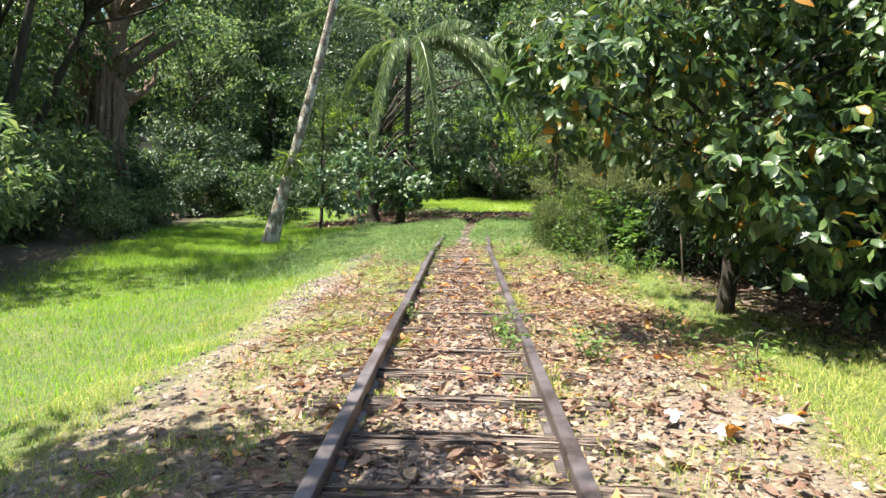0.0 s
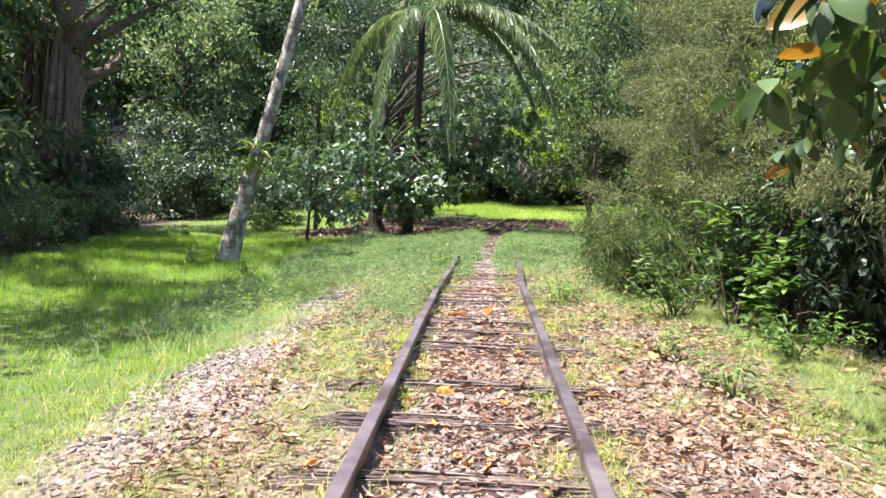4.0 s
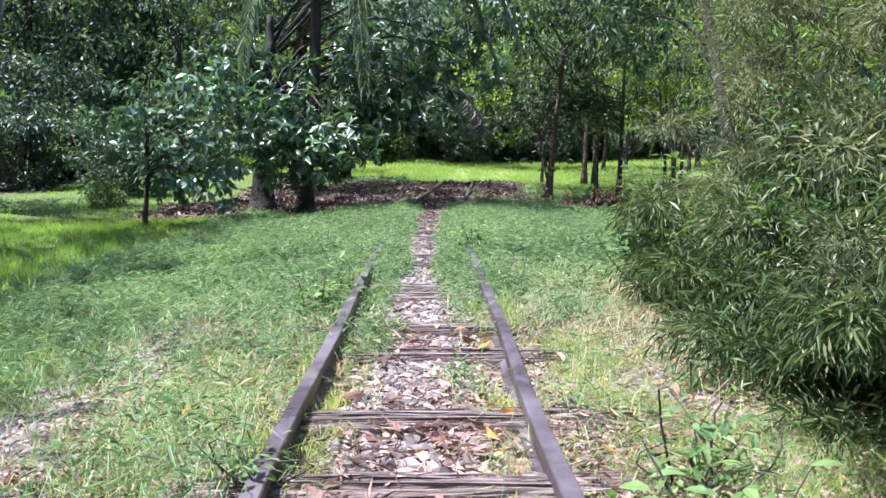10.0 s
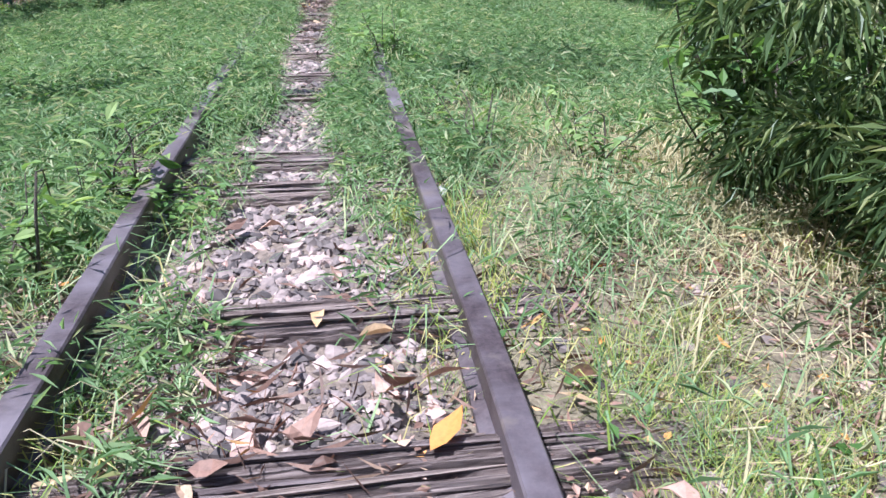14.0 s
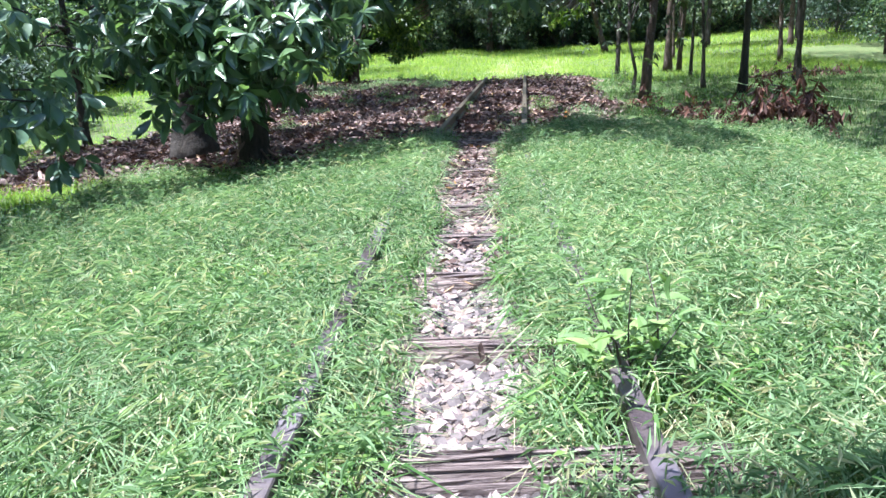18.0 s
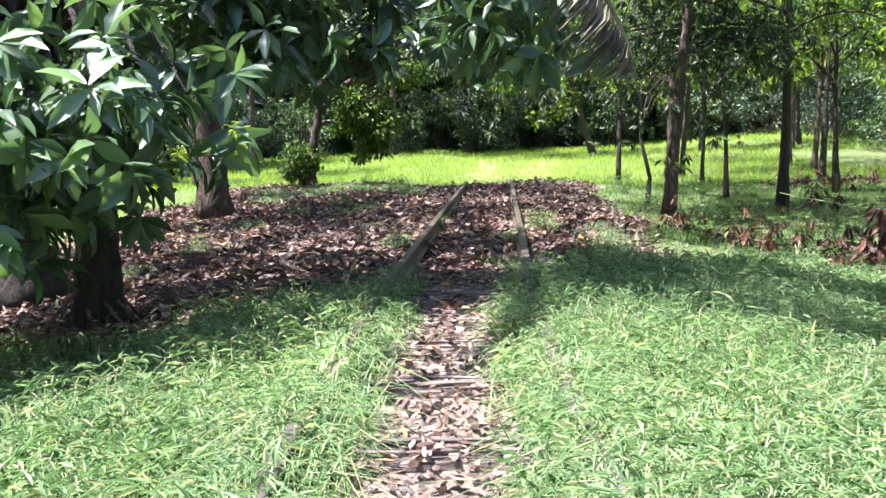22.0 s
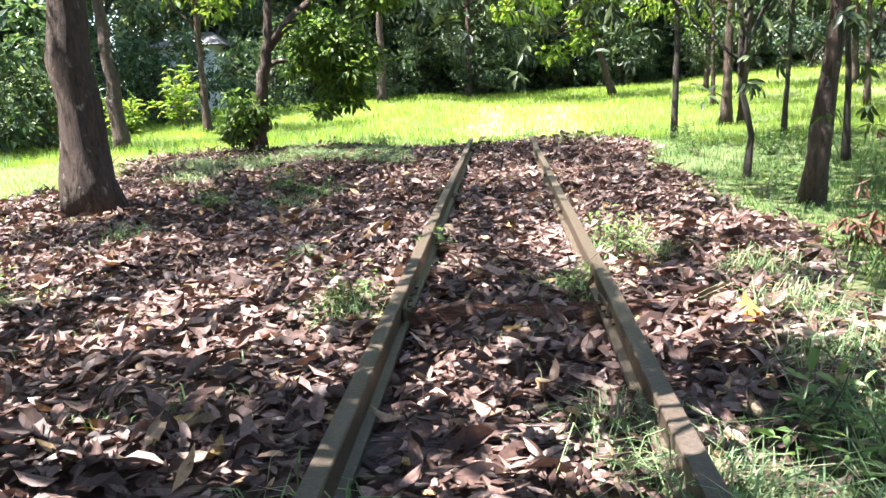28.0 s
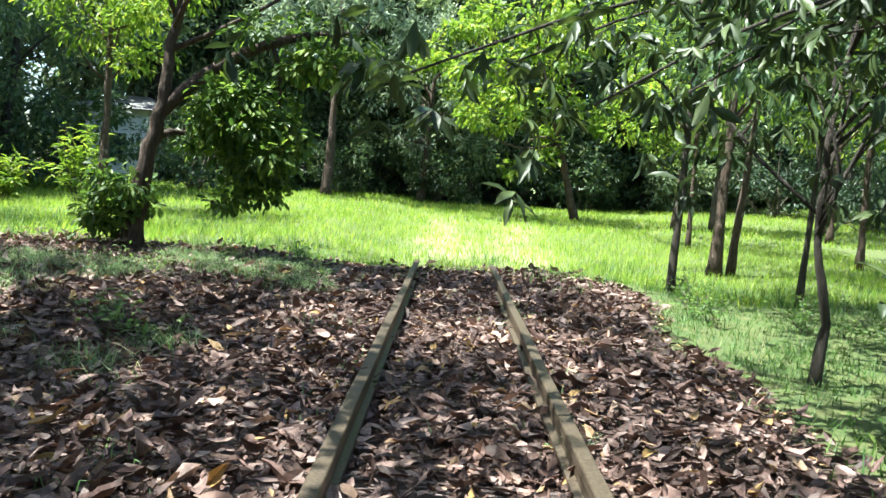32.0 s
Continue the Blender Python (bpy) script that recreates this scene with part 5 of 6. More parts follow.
# the forked tree at the edge of the meadow
g = np.random.default_rng(131)
tc = (-2.62, 40.2)
line = [(0, 0, 0), (0.12, 0, 0.7), (0.25, 0, 1.4), (0.4, 0, 2.0), (0.46, 0, 2.7), (0.6, 0.05, 3.4), (0.8, 0.1, 4.6)]
cl = np.concatenate([crown_points(36, (1.5, 0, 1.55), (0.62, 0.65, 0.9), g, 0.2), crown_points(14, (-0.2, 0, 0.72), (0.4, 0.4, 0.36), g, 0.3), crown_points(54, (0.9, -0.4, 4.9), (3.4, 2.8, 1.1), g, 0.2), crown_points(14, (2.2, 0, 2.75), (1.0, 0.6, 0.4), g, 0.2), crown_points(10, (0.95, 0.1, 1.75), (0.4, 0.5, 0.4), g, 0.2)])
cl[:, 2] = np.maximum(cl[:, 2], 0.4)
fork = build_tree("forked_tree", tc, 4.6, 0.135, (0, 0), cl, 0.33, 70, "broad", 0.14, 0.5, M_FORK, M_BARK, "forked tree with low dark rounded leaves", 131, 1.35, 0.6, line=line, limbs=5)
part("bough", tri_mesh("bough", *tube(curve((0.34, 0, 1.8), (2.75, 0.0, 3.0), (-0.1, 0, 0.28), 12), np.linspace(0.1, 0.04, 12), 8, 0.03), True), M_BARK, fork)
part("bough", tri_mesh("bough", *tube(curve((1.75, 0, 2.75), (1.65, 0.1, 1.3), (0.15, 0, 0.1), 7), np.linspace(0.035, 0.01, 7), 6, 0.03), True), M_BARK, fork)

# bough of long leaves over the slope, from the slim grey tree
g = np.random.default_rng(141)
bough = tagged(empty("overhanging_bough_tree", (6.6, 35.6, gz(6.6, 35.6) - 0.05)), "tree with a long bough of hanging leaves, coloured as in shade", "tree", "trees of the open woodland")
part("trunk", tri_mesh("trunk", *tube(trunk_line(6, (0.1, 0), g), taper(9, 0.09), 8, 0.03), True), M_BARK_DARK, bough)
arms = [curve((0, 0, 3.0), (-5.4, -0.6, 3.8), (0, 0, 0.5), 10), curve((0, 0, 2.4), (-3.4, -0.9, 2.6), (0, 0, 0.35), 8), curve((0, 0, 3.4), (-3.4, 1.4, 4.2), (0, 0, 0.3), 8), curve((0, 0, 2.8), (-1.0, -1.6, 2.3), (0, 0, 0.4), 8), curve((0, 0, 3.0), (1.6, -1.2, 2.6), (0, 0, 0.5), 8), curve((0, 0, 2.6), (-4.3, -2.0, 2.35), (0, 0, 0.6), 9), curve((0, 0, 2.5), (-3.2, -1.8, 1.75), (0, 0, 0.7), 9), curve((0, 0, 2.2), (-2.4, -2.2, 1.6), (0, 0, 0.6), 9), curve((0, 0, 2.9), (-5.0, -1.7, 2.0), (0, 0, 0.6), 9), curve((0, 0, 3.0), (-4.4, -1.0, 2.1), (0, 0, 0.5), 9), curve((0, 0, 2.8), (-3.5, -1.9, 1.95), (0, 0, 0.5), 9), curve((0, 0, 3.1), (-5.9, -1.6, 2.1), (0, 0, 0.5), 9), curve((0, 0, 3.2), (-5.3, -0.8, 2.3), (0, 0, 0.5), 9)]
for a in arms:
    part("limb", tri_mesh("limb", *tube(a, np.linspace(0.03, 0.006, len(a)), 6, 0.03), True), M_BARK_DARK, bough)
tips = np.concatenate([a[g.integers(2, len(a), 60)] + g.normal(size=(60, 3)) * np.array([0.35, 0.4, 0.3]) for a in arms])
v, t = whorls("long", tips, g.normal(size=(len(tips), 3)) + np.array([0, 0, -0.3]), 7, 0.155, 0.3, g, 0.8)
part("crown", tri_mesh("crown", v, t, True), M_BOUGH_SHADED, bough)

# sunlit and shaded shrubs round the meadow
for x, y, s, kd in ((-10, 44, 1.3, 0), (-9, 55, 1.2, 0), (-6.5, 60, 1.2, 0), (-11, 51, 1.4, 3), (-8.2, 33.5, 0.8, 1), (-10.0, 37, 1.0, 0), (-7.5, 30.4, 0.55, 3)):
    plant(BUSHES[kd], x, y, s, rng.uniform(0, 6.3), group="undergrowth")

for k, (x, y, h, rad) in enumerate(((-6.7, 49.1, 2.2, 0.6), (-7.9, 48.0, 1.4, 0.8), (-8.9, 46.6, 1.6, 0.8))):
    shrub((x, y), h, rad, 16, 22, 0.3, "sunlit yellow-green shrub with long leaves on the meadow edge", 190 + k, "long", 0.22, M_SUNNY)

# ---- house behind the trees ----
def box(a, b, bevel=0.0):
    bm = bmesh.new()
    c = [(p + q) / 2 for p, q in zip(a, b)]
    bmesh.ops.create_cube(bm, size=1, matrix=Matrix.Translation(c) @ Matrix.Diagonal((b[0] - a[0], b[1] - a[1], b[2] - a[2], 1)))
    if bevel:
        bmesh.ops.bevel(bm, geom=bm.edges[:], offset=bevel, segments=1, affect="EDGES")
    return bm


def house(at, w, dp, h, label):
    thing = tree_thing("house", at, label, "house")
    part("wall", box((-w / 2, 0, 0), (w / 2, dp, h)), M_WALL, thing)
    bm = bmesh.new()
    vs = [bm.verts.new(p) for p in ((-w / 2 - 0.5, -0.6, h), (w / 2 + 0.5, -0.6, h), (w / 2 + 0.5, dp + 0.6, h), (-w / 2 - 0.5, dp + 0.6, h), (-w / 4, dp / 2, h + min(1.8, w * 0.3)), (w / 4, dp / 2, h + min(1.8, w * 0.3)))]
    for f in ((0, 1, 5, 4), (2, 3, 4, 5), (1, 2, 5), (3, 0, 4), (3, 2, 1, 0)):
        bm.faces.new([vs[k] for k in f])
    part("roof", bm, M_ROOF, thing)
    for k in range(int(w // 2.6)):
        x = -w / 2 + 1.3 + 2.6 * k
        win = part("window", box((x - 0.5, -0.06, 1.0), (x + 0.5, 0.02, 2.2), 0.02), M_METAL, thing)
        part("pane", box((x - 0.43, -0.075, 1.07), (x + 0.43, -0.062, 2.13)), M_DARKGLASS, win)
    return thing


house((-22.5, 45), 12, 7, 4.0, "white house seen through the trees")
house((-10.9, 64), 2.6, 5, 3.2, "white house far behind the meadow trees")
fence = tree_thing("fence", (-17.5, 41), "white railing fence in front of the house", "fence")
for k in range(34):
    part("bar", box((k * 0.18 - 3, -0.015, 0.1), (k * 0.18 - 2.97, 0.015, 1.3)), M_METAL, fence)
for z in (0.2, 1.22):
    part("rail_bar", box((-3, -0.02, z), (3, 0.02, z + 0.05)), M_METAL, fence)

# ---- fallen branch of dead red-brown leaves, and leaf heaps ----
def dead_branch(at, pts, n, label, seed, length=0.2):
    g = np.random.default_rng(seed)
    thing = tagged(empty("dead_branch", at), label, "branch")
    p = np.asarray(pts, float)
    w = np.array([at[0], at[1], 0])
    p[:, 2] = gz(p[:, 0] + at[0], p[:, 1] + at[1]) - at[2] + p[:, 2]
    part("stem", tri_mesh("stem", *tube(p, np.linspace(0.03, 0.01, len(p)), 6, 0.05), True), M_TWIG, thing)
    s = g.uniform(0, len(p) - 1, n)
    tips = np.stack([np.interp(s, np.arange(len(p)), p[:, k]) for k in range(3)], 1) + np.abs(g.normal(size=(n, 3))) * np.array([0, 0, 0.16]) + g.normal(size=(n, 3)) * np.array([0.12, 0.12, 0])
    v, t = whorls("curl", tips, np.tile([0, 0, 0.6], (n, 1)) + g.normal(size=(n, 3)) * 0.4, 6, length * 0.75, 0.24, g, 1.6)
    v[:, 2] = np.maximum(v[:, 2], gz(v[:, 0] + at[0], v[:, 1] + at[1]) - at[2] + 0.01)
    part("dead_leaves", tri_mesh("dead_leaves", v, t), M_RED_DEAD, thing)


dead_branch((4.5, 28.6, 0.0), [(-0.5, 0.2, 0.15), (-0.15, 0.1, 0.38), (0.2, 0, 0.4), (0.55, -0.1, 0.25)], 85, "fallen branch with hanging red-brown dead leaves", 151, 0.24)
dead_branch((3.9, 31.0, 0.0), [(-0.45, 1.4, 0.06), (-0.1, 0.4, 0.1), (0.2, -0.6, 0.12), (0.5, -1.5, 0.1)], 95, "long fallen branch with brown dead leaves", 152, 0.18)
dead_branch((6.6, 34.2, 0.0), [(-0.4, 0.1, 0.1), (0.0, 0, 0.3), (0.4, 0, 0.2)], 18, "small heap of dead red leaves in the grass", 153, 0.2)
dead_branch((9.8, 40.0, 0.0), [(-1.4, 0.2, 0.08), (0, 0, 0.2), (1.5, -0.1, 0.1)], 60, "heap of brown dead leaves under a tree", 154, 0.22)
dead_branch((8.6, 30.2, 0.0), [(-0.6, 0.1, 0.08), (0, 0, 0.2), (0.8, -0.1, 0.1)], 26, "dead brown fronds lying in the grass", 155, 0.22)
cord = part("cord", tri_mesh("cord", *tube(np.stack([np.linspace(5.6, 8.2, 14), np.linspace(33.6, 29.8, 14), gz(np.linspace(5.6, 8.2, 14), np.linspace(33.6, 29.8, 14)) + 0.12 + 0.35 * np.linspace(1, 0, 14) ** 2], 1), np.full(14, 0.006), 5), True), M_ROPE)
tagged(cord, "pale green vine stem lying across the grass", "vine")
v, t = tube(np.stack([np.linspace(-3.1, -0.9, 10), 31.9 + 0.25 * np.sin(np.linspace(0, 2.5, 10)), gz(np.linspace(-3.1, -0.9, 10), 31.9 + np.zeros(10)) + 0.04], 1), np.linspace(0.035, 0.015, 10), 7, 0.06)
tagged(part("fallen_stick", tri_mesh("fallen_stick", v, t, True), M_TWIG), "dead brown stick lying on fallen leaves", "stick")
v, t = tube(np.stack([np.linspace(2.0, 2.5, 8), np.linspace(13.5, 12.4, 8), gz(np.linspace(2.0, 2.5, 8), np.linspace(13.5, 12.4, 8)) + 0.04], 1), np.linspace(0.03, 0.02, 8), 7, 0.06)
tagged(part("fallen_stick", tri_mesh("fallen_stick", v, t, True), M_TWIG), "grey stick lying beside the track", "stick")

# ---- low weeds ----
WEEDS = [(-0.62, 14.6, 0.32), (0.95, 14.0, 0.45), (1.15, 14.5, 0.4), (1.02, 5.6, 0.35), (0.42, 6.0, 0.3), (0.38, 6.6, 0.34), (-0.5, 7.4, 0.25), (1.55, 18.4, 0.4), (1.0, 18.7, 0.36), (-0.72, 17.6, 0.42), (-0.6, 18.2, 0.42), (0.75, 21.3, 0.5), (-0.15, 31.2, 0.28), (1.75, 32.5, 0.3), (1.25, 31.4, 0.26), (0.43, 32.7, 0.3), (1.56, 29.3, 0.34), (1.72, 29.0, 0.3), (-2.1, 35.4, 0.4), (-1.2, 35.9, 0.42), (-1.5, 36.1, 0.36), (-2.9, 32.4, 0.3), (1.72, 32.0, 0.26), (-1.2, 39.8, 0.36), (-0.4, 40.3, 0.35), (1.9, 6.2, 0.35), (2.2, 5.4, 0.3), (-3.4, 15.2, 0.4), (-4.1, 17.6, 0.4), (-5.6, 19.0, 0.5), (1.75, 10.2, 0.4), (1.6, 11.2, 0.35), (-2.8, 13.8, 0.35), (-1.8, 38.6, 0.3), (-0.6, 38.3, 0.32), (-2.4, 38.9, 0.3), (-0.1, 39.3, 0.28)]
for k, (x, y, h) in enumerate(WEEDS):
    shrub((x, y, float(gz(x, y)) - 0.01), h, h * 0.7, 8, 9, h * 0.24, "leafy green weed growing by the track", 200 + k, "long", 0.36, M_WEED, name="weed")

q = np.random.default_rng(77)
for k in range(16):
    y = q.uniform(30, 41)
    x = float(cx(y)) + q.uniform(2.6, 6.5)
    shrub((x, y, float(gz(x, y)) - 0.01), q.uniform(0.25, 0.5), 0.4, 8, 12, 0.09, "low leafy weed in the grass of the bank", 260 + k, name="weed")
for x, y, s, kd in ((-8.4, 44.5, 0.7, 4), (-9.5, 46.0, 0.8, 0)):
    plant(BUSHES[kd], x, y, s, q.uniform(0, 6.3), group="undergrowth")

# ---- grass ----
g = np.random.default_rng(91)


def grow(name, region, per_m2, dens, height, width, lean, mat, label, cheap=False):
    x, y = scatter(*region, per_m2, dens, g)
    n = len(x)
    h = height(x, y) * g.uniform(0.55, 1.25, n)
    at = np.stack([x, y, gz(x, y) - 0.01], 1)
    v, t = blades(at, g.uniform(*lean, n), h, width * g.uniform(0.7, 1.4, n), g, cheap)
    return tagged(part(name, tri_mesh(name, v, t), mat), label, "grass", kind="stuff")


def d_tall(x, y):
    d, n = x - cx(y), wob(x, y, 2.3, 1)
    gap = sstep(0.13, 0.3, np.abs(d + 0.02) + 0.06 * n - 0.1 * sstep(22, 26, y))
    near = sstep(15.6, 20.0, y + 1.5 * n - 1.6 * sstep(0.3, 1.0, d))
    rim = sstep(0.5, 0.75, np.abs(d)) * sstep(9, 14, y) * (0.24 - 0.19 * (d > 0)) * (1 - 0.8 * (np.abs(d + 1.85) < 0.4))
    f = np.maximum(near, rim) * gap * (1 - sstep(27.6, 28.8, y + 0.5 * n + 0.9 * sstep(-0.4, -2.5, d) - 0.9 * sstep(0.5, 1.5, d)))
    f = f * (1 - sstep(3.2, 4.6, -d)) * (1 - sstep(3.4, 4.8, d))
    return f * (1 - 0.9 * z_litter(x, y)) * (0.55 + 0.45 * sstep(-0.6, 0.5, n))


def d_fine(x, y):
    d = np.abs(np.abs(x - cx(y)) - HALF)
    hole = 0.25 + 0.75 * sstep(-0.55, 0.15, wob(x, y, 5.3, 3) + 0.5 * wob(x, y, 13, 1))
    return d_tall(x, y) * hole * (1 - 0.75 * np.exp(-(d / 0.1) ** 2) * (1 - sstep(20.0, 22.0, y)))


def h_tall(x, y):
    return 0.21 + 0.07 * wob(x, y, 1.5) + 0.04 * wob(x, y, 6) - 0.11 * np.exp(-((x - cx(y)) / 0.3) ** 2) + 0.06 * np.exp(-((np.abs(x - cx(y)) - HALF) / 0.25) ** 2) * sstep(19, 21.5, y)


grow("tall_grass", (-3.6, 5, 12, 30), 2300, d_fine, h_tall, 0.006, (0.6, 2.2), M_GRASS_TALL, "dense soft pale green grass over the track")
# short side leaves that the grass carries on its stalks
x, y = scatter(-3.6, 5, 12.5, 29.5, 3400, lambda x, y: d_fine(x, y) * (1 - 0.45 * sstep(23, 27, y)), g)
n = len(x)
a = g.uniform(0, 6.28, n)
ln = g.uniform(0.04, 0.105, n)
v, t = leaves("small", np.stack([x, y, gz(x, y) + h_tall(x, y) * g.uniform(0.25, 1.05, n)], 1), np.stack([np.cos(a), np.sin(a), g.normal(size=n) * 0.45], 1), np.tile([0, 0, 1.0], (n, 1)) + g.normal(size=(n, 3)) * 0.5, ln, ln * g.uniform(0.08, 0.15, n))
tagged(part("grass_leaves", tri_mesh("grass_leaves", v, t), M_GRASS_TALL), "short pale leaves on the grass stalks", "grass", kind="stuff")
# grass that leans over the rails
grow("rail_tufts", (-1.1, 1.1, 4, 18.5), 3400, lambda x, y: np.exp(-((np.abs(np.abs(x - cx(y)) - HALF) - 0.11) / 0.055) ** 2) * sstep(0.0, 0.7, wob(x, y, 1.9, 1) + 0.5 * wob(x, y, 6.3, 5)) * (0.35 + 0.65 * sstep(7, 11, y)), lambda x, y: 0.15 + 0.04 * wob(x, y, 3), 0.0045, (0.6, 1.7), M_GRASS_DRY, "yellow-green grass tufts against the rails")
grow("rail_grass", (-1.2, 2.2, 14.5, 29.6), 2600, lambda x, y: np.exp(-((np.abs(x - cx(y)) - HALF) / 0.1) ** 2) * sstep(20, 23.5, y + 1.2 * wob(x, y, 1.6, 4) - 1.0 * (x < 0)) * (1 - sstep(28.2, 29.4, y)) * 0.8, lambda x, y: 0.27 + 0.05 * wob(x, y, 3), 0.0065, (0.5, 1.6), M_GRASS_TALL, "pale green grass leaning over the sunken rails")
TUFTS = [(1.74, 32.3, 0.2), (1.9, 31.9, 0.16), (1.16, 31.35, 0.14), (1.25, 31.2, 0.1), (1.0, 29.55, 0.16), (1.12, 29.2, 0.2), (1.3, 28.9, 0.22), (2.34, 31.3, 0.2), (2.2, 30.5, 0.22), (2.1, 29.9, 0.24), (1.9, 29.3, 0.26), (-0.12, 31.3, 0.15), (-0.2, 31.05, 0.14), (-0.02, 30.9, 0.1), (-1.2, 35.15, 0.2), (-0.9, 35.7, 0.22), (-2.15, 35.7, 0.2), (-0.58, 32.4, 0.1), (0.38, 32.85, 0.08), (-3.1, 30.6, 0.25), (-2.8, 32.0, 0.2), (-2.6, 34.2, 0.22), (-2.2, 38.5, 0.5), (-1.0, 38.8, 0.45), (-0.2, 38.6, 0.35), (-3.2, 38.8, 0.5), (-1.6, 39.6, 0.5), (-0.5, 39.7, 0.5), (-3.0, 37.6, 0.4)]
grow("litter_tufts", (-3.9, 2.8, 28.4, 40.5), 3000, lambda x, y: np.minimum(sum(np.exp(-((x - a) ** 2 + (y - b) ** 2) / (0.6 * c * c)) for a, b, c in TUFTS), 1.0) * 0.7, lambda x, y: 0.2 + 0.04 * wob(x, y, 5), 0.005, (0.6, 1.9), M_GRASS_TALL, "soft green grass tufts standing in the dead leaves")
grow("outer_grass", (-5, 6, 9, 30), 1000, lambda x, y: d_tall(x, y) * ((x < -3.3) | (x > 4.6) | (y < 12)), h_tall, 0.009, (0.6, 1.75), M_GRASS_TALL, "soft grass at the edge of the clearing", True)
grow("matted_straw", (-3.2, 4, 14, 28.5), 230, lambda x, y: d_tall(x, y) * (0.35 + 0.65 * sstep(-0.2, 0.6, wob(x, y, 2.2, 7))), lambda x, y: 0.17 + 0.04 * wob(x, y, 3), 0.0045, (1.2, 3.0), M_STRAW, "dry matted straw among the grass")
x, y = scatter(-3.4, 4.6, 13, 29, 900, lambda x, y: d_tall(x, y) * sstep(-0.1, 0.7, wob(x, y, 2.7, 6)), g)
n = len(x)
a = g.uniform(0, 6.28, n)
v, t = leaves("small", np.stack([x, y, gz(x, y) + g.uniform(0.02, 0.16, n)], 1), np.stack([np.cos(a), np.sin(a), g.normal(size=n) * 0.3], 1), np.tile([0, 0, 1.0], (n, 1)) + g.normal(size=(n, 3)) * 0.3, 0.045 * g.uniform(0.6, 1.3, n), 0.024 * g.uniform(0.7, 1.2, n))
tagged(part("small_weed_leaves", tri_mesh("small_weed_leaves", v, t), M_SHRUB), "tiny green weed leaves among the grass", "weeds", kind="stuff")
grow("broad_grass", (-4, 5, 19, 30), 330, lambda x, y: d_tall(x, y) * sstep(-0.5, 0.4, wob(x, y, 3.1, 2)), lambda x, y: 0.22 + 0.05 * wob(x, y, 2.5), 0.014, (0.6, 1.9), M_GRASS_SLOPE, "broad darker grass blades among the soft grass")


def d_lawn(x, y):
    d, n = x - cx(y), wob(x, y, 1.9, 5)
    f = sstep(2.1, 2.9, -d + 0.3 * n) * (1 - sstep(25, 29, y)) * sstep(-1.2, 1.5, x - forest_left(y))
    return f * (1 - 0.8 * z_litter(x, y))


grow("lawn_grass", (-11, -2, -3, 29), 800, d_lawn, lambda x, y: 0.09 + 0.05 * sstep(10, 16, y) + 0.025 * wob(x, y, 2), 0.008, (0.2, 0.9), M_GRASS_LAWN, "short green grass of the clearing", True)


def d_edge(x, y):
    d, n = x - cx(y), wob(x, y, 2.9, 2)
    tuft = sstep(0.15, 0.75, n) * 0.7
    beside = np.exp(-((np.abs(d) - 0.72) / 0.13) ** 2) * 0.75 + np.exp(-((np.abs(d) - 0.44) / 0.13) ** 2) * (0.45 + 0.25 * sstep(6, 10, y))
    right = sstep(1.5, 2.6, d + 0.4 * n) * 0.75 * (1 - 0.7 * sstep(2.0, 2.5, d) * sstep(7, 9, y))
    beside = np.maximum(beside, sstep(0.62, 0.75, -d) * (1 - sstep(1.2, 1.6, -d)) * (1 - sstep(3.5, 6, y)) * 0.9)
    left = sstep(0.75, 1.0, -d) * 0.75 * sstep(-0.5, 0.3, n) + sstep(2.0, 2.4, -d) * 0.6
    return np.clip(np.maximum.reduce([tuft * (np.abs(d) > 0.7), beside * (0.3 + 0.7 * sstep(-0.3, 0.4, n)), right, left * (np.abs(d + 1.85) > 0.3 + 0.16 * sstep(7, 10, y))]), 0, 1) * (1 - 0.45 * sstep(7, 11, y)) * (1 - sstep(15, 19, y)) * (1 - 0.75 * z_litter(x, y))


grow("verge_grass", (-2.8, 4.2, -3, 19), 620, d_edge, lambda x, y: 0.09 + 0.04 * wob(x, y, 2.2) + 0.07 * sstep(6, 14, y), 0.005, (0.5, 1.6), M_GRASS_DRY, "thin yellowing grass along the rails")


def d_turf(x, y):
    """Fine low turf in soft patches on both sides of the track and against the rails."""
    d, n = x - cx(y), wob(x, y, 2.0, 2) + 0.6 * wob(x, y, 5.2, 7)
    right = sstep(0.7, 1.0, d) * sstep(-0.2, 0.7, n + 0.5 * sstep(10, 14, y) + 0.9 * sstep(1.6, 2.6, d) - 0.5 * np.exp(-((d - 1.5) / 0.4) ** 2))
    left = sstep(0.65, 0.9, -d) * sstep(-0.5, 0.6, n) * (1 - 0.85 * np.exp(-((d + 1.85) / (0.3 + 0.16 * sstep(7, 10, y))) ** 2))
    inner = np.exp(-((np.abs(d) - 0.42) / 0.1) ** 2) * sstep(0.0, 0.8, wob(x, y, 1.7, 3)) * 0.8
    return np.clip(np.maximum.reduce([right, left, inner]), 0, 1) * (1 - sstep(15.5, 19, y)) * (1 - 0.8 * z_litter(x, y))


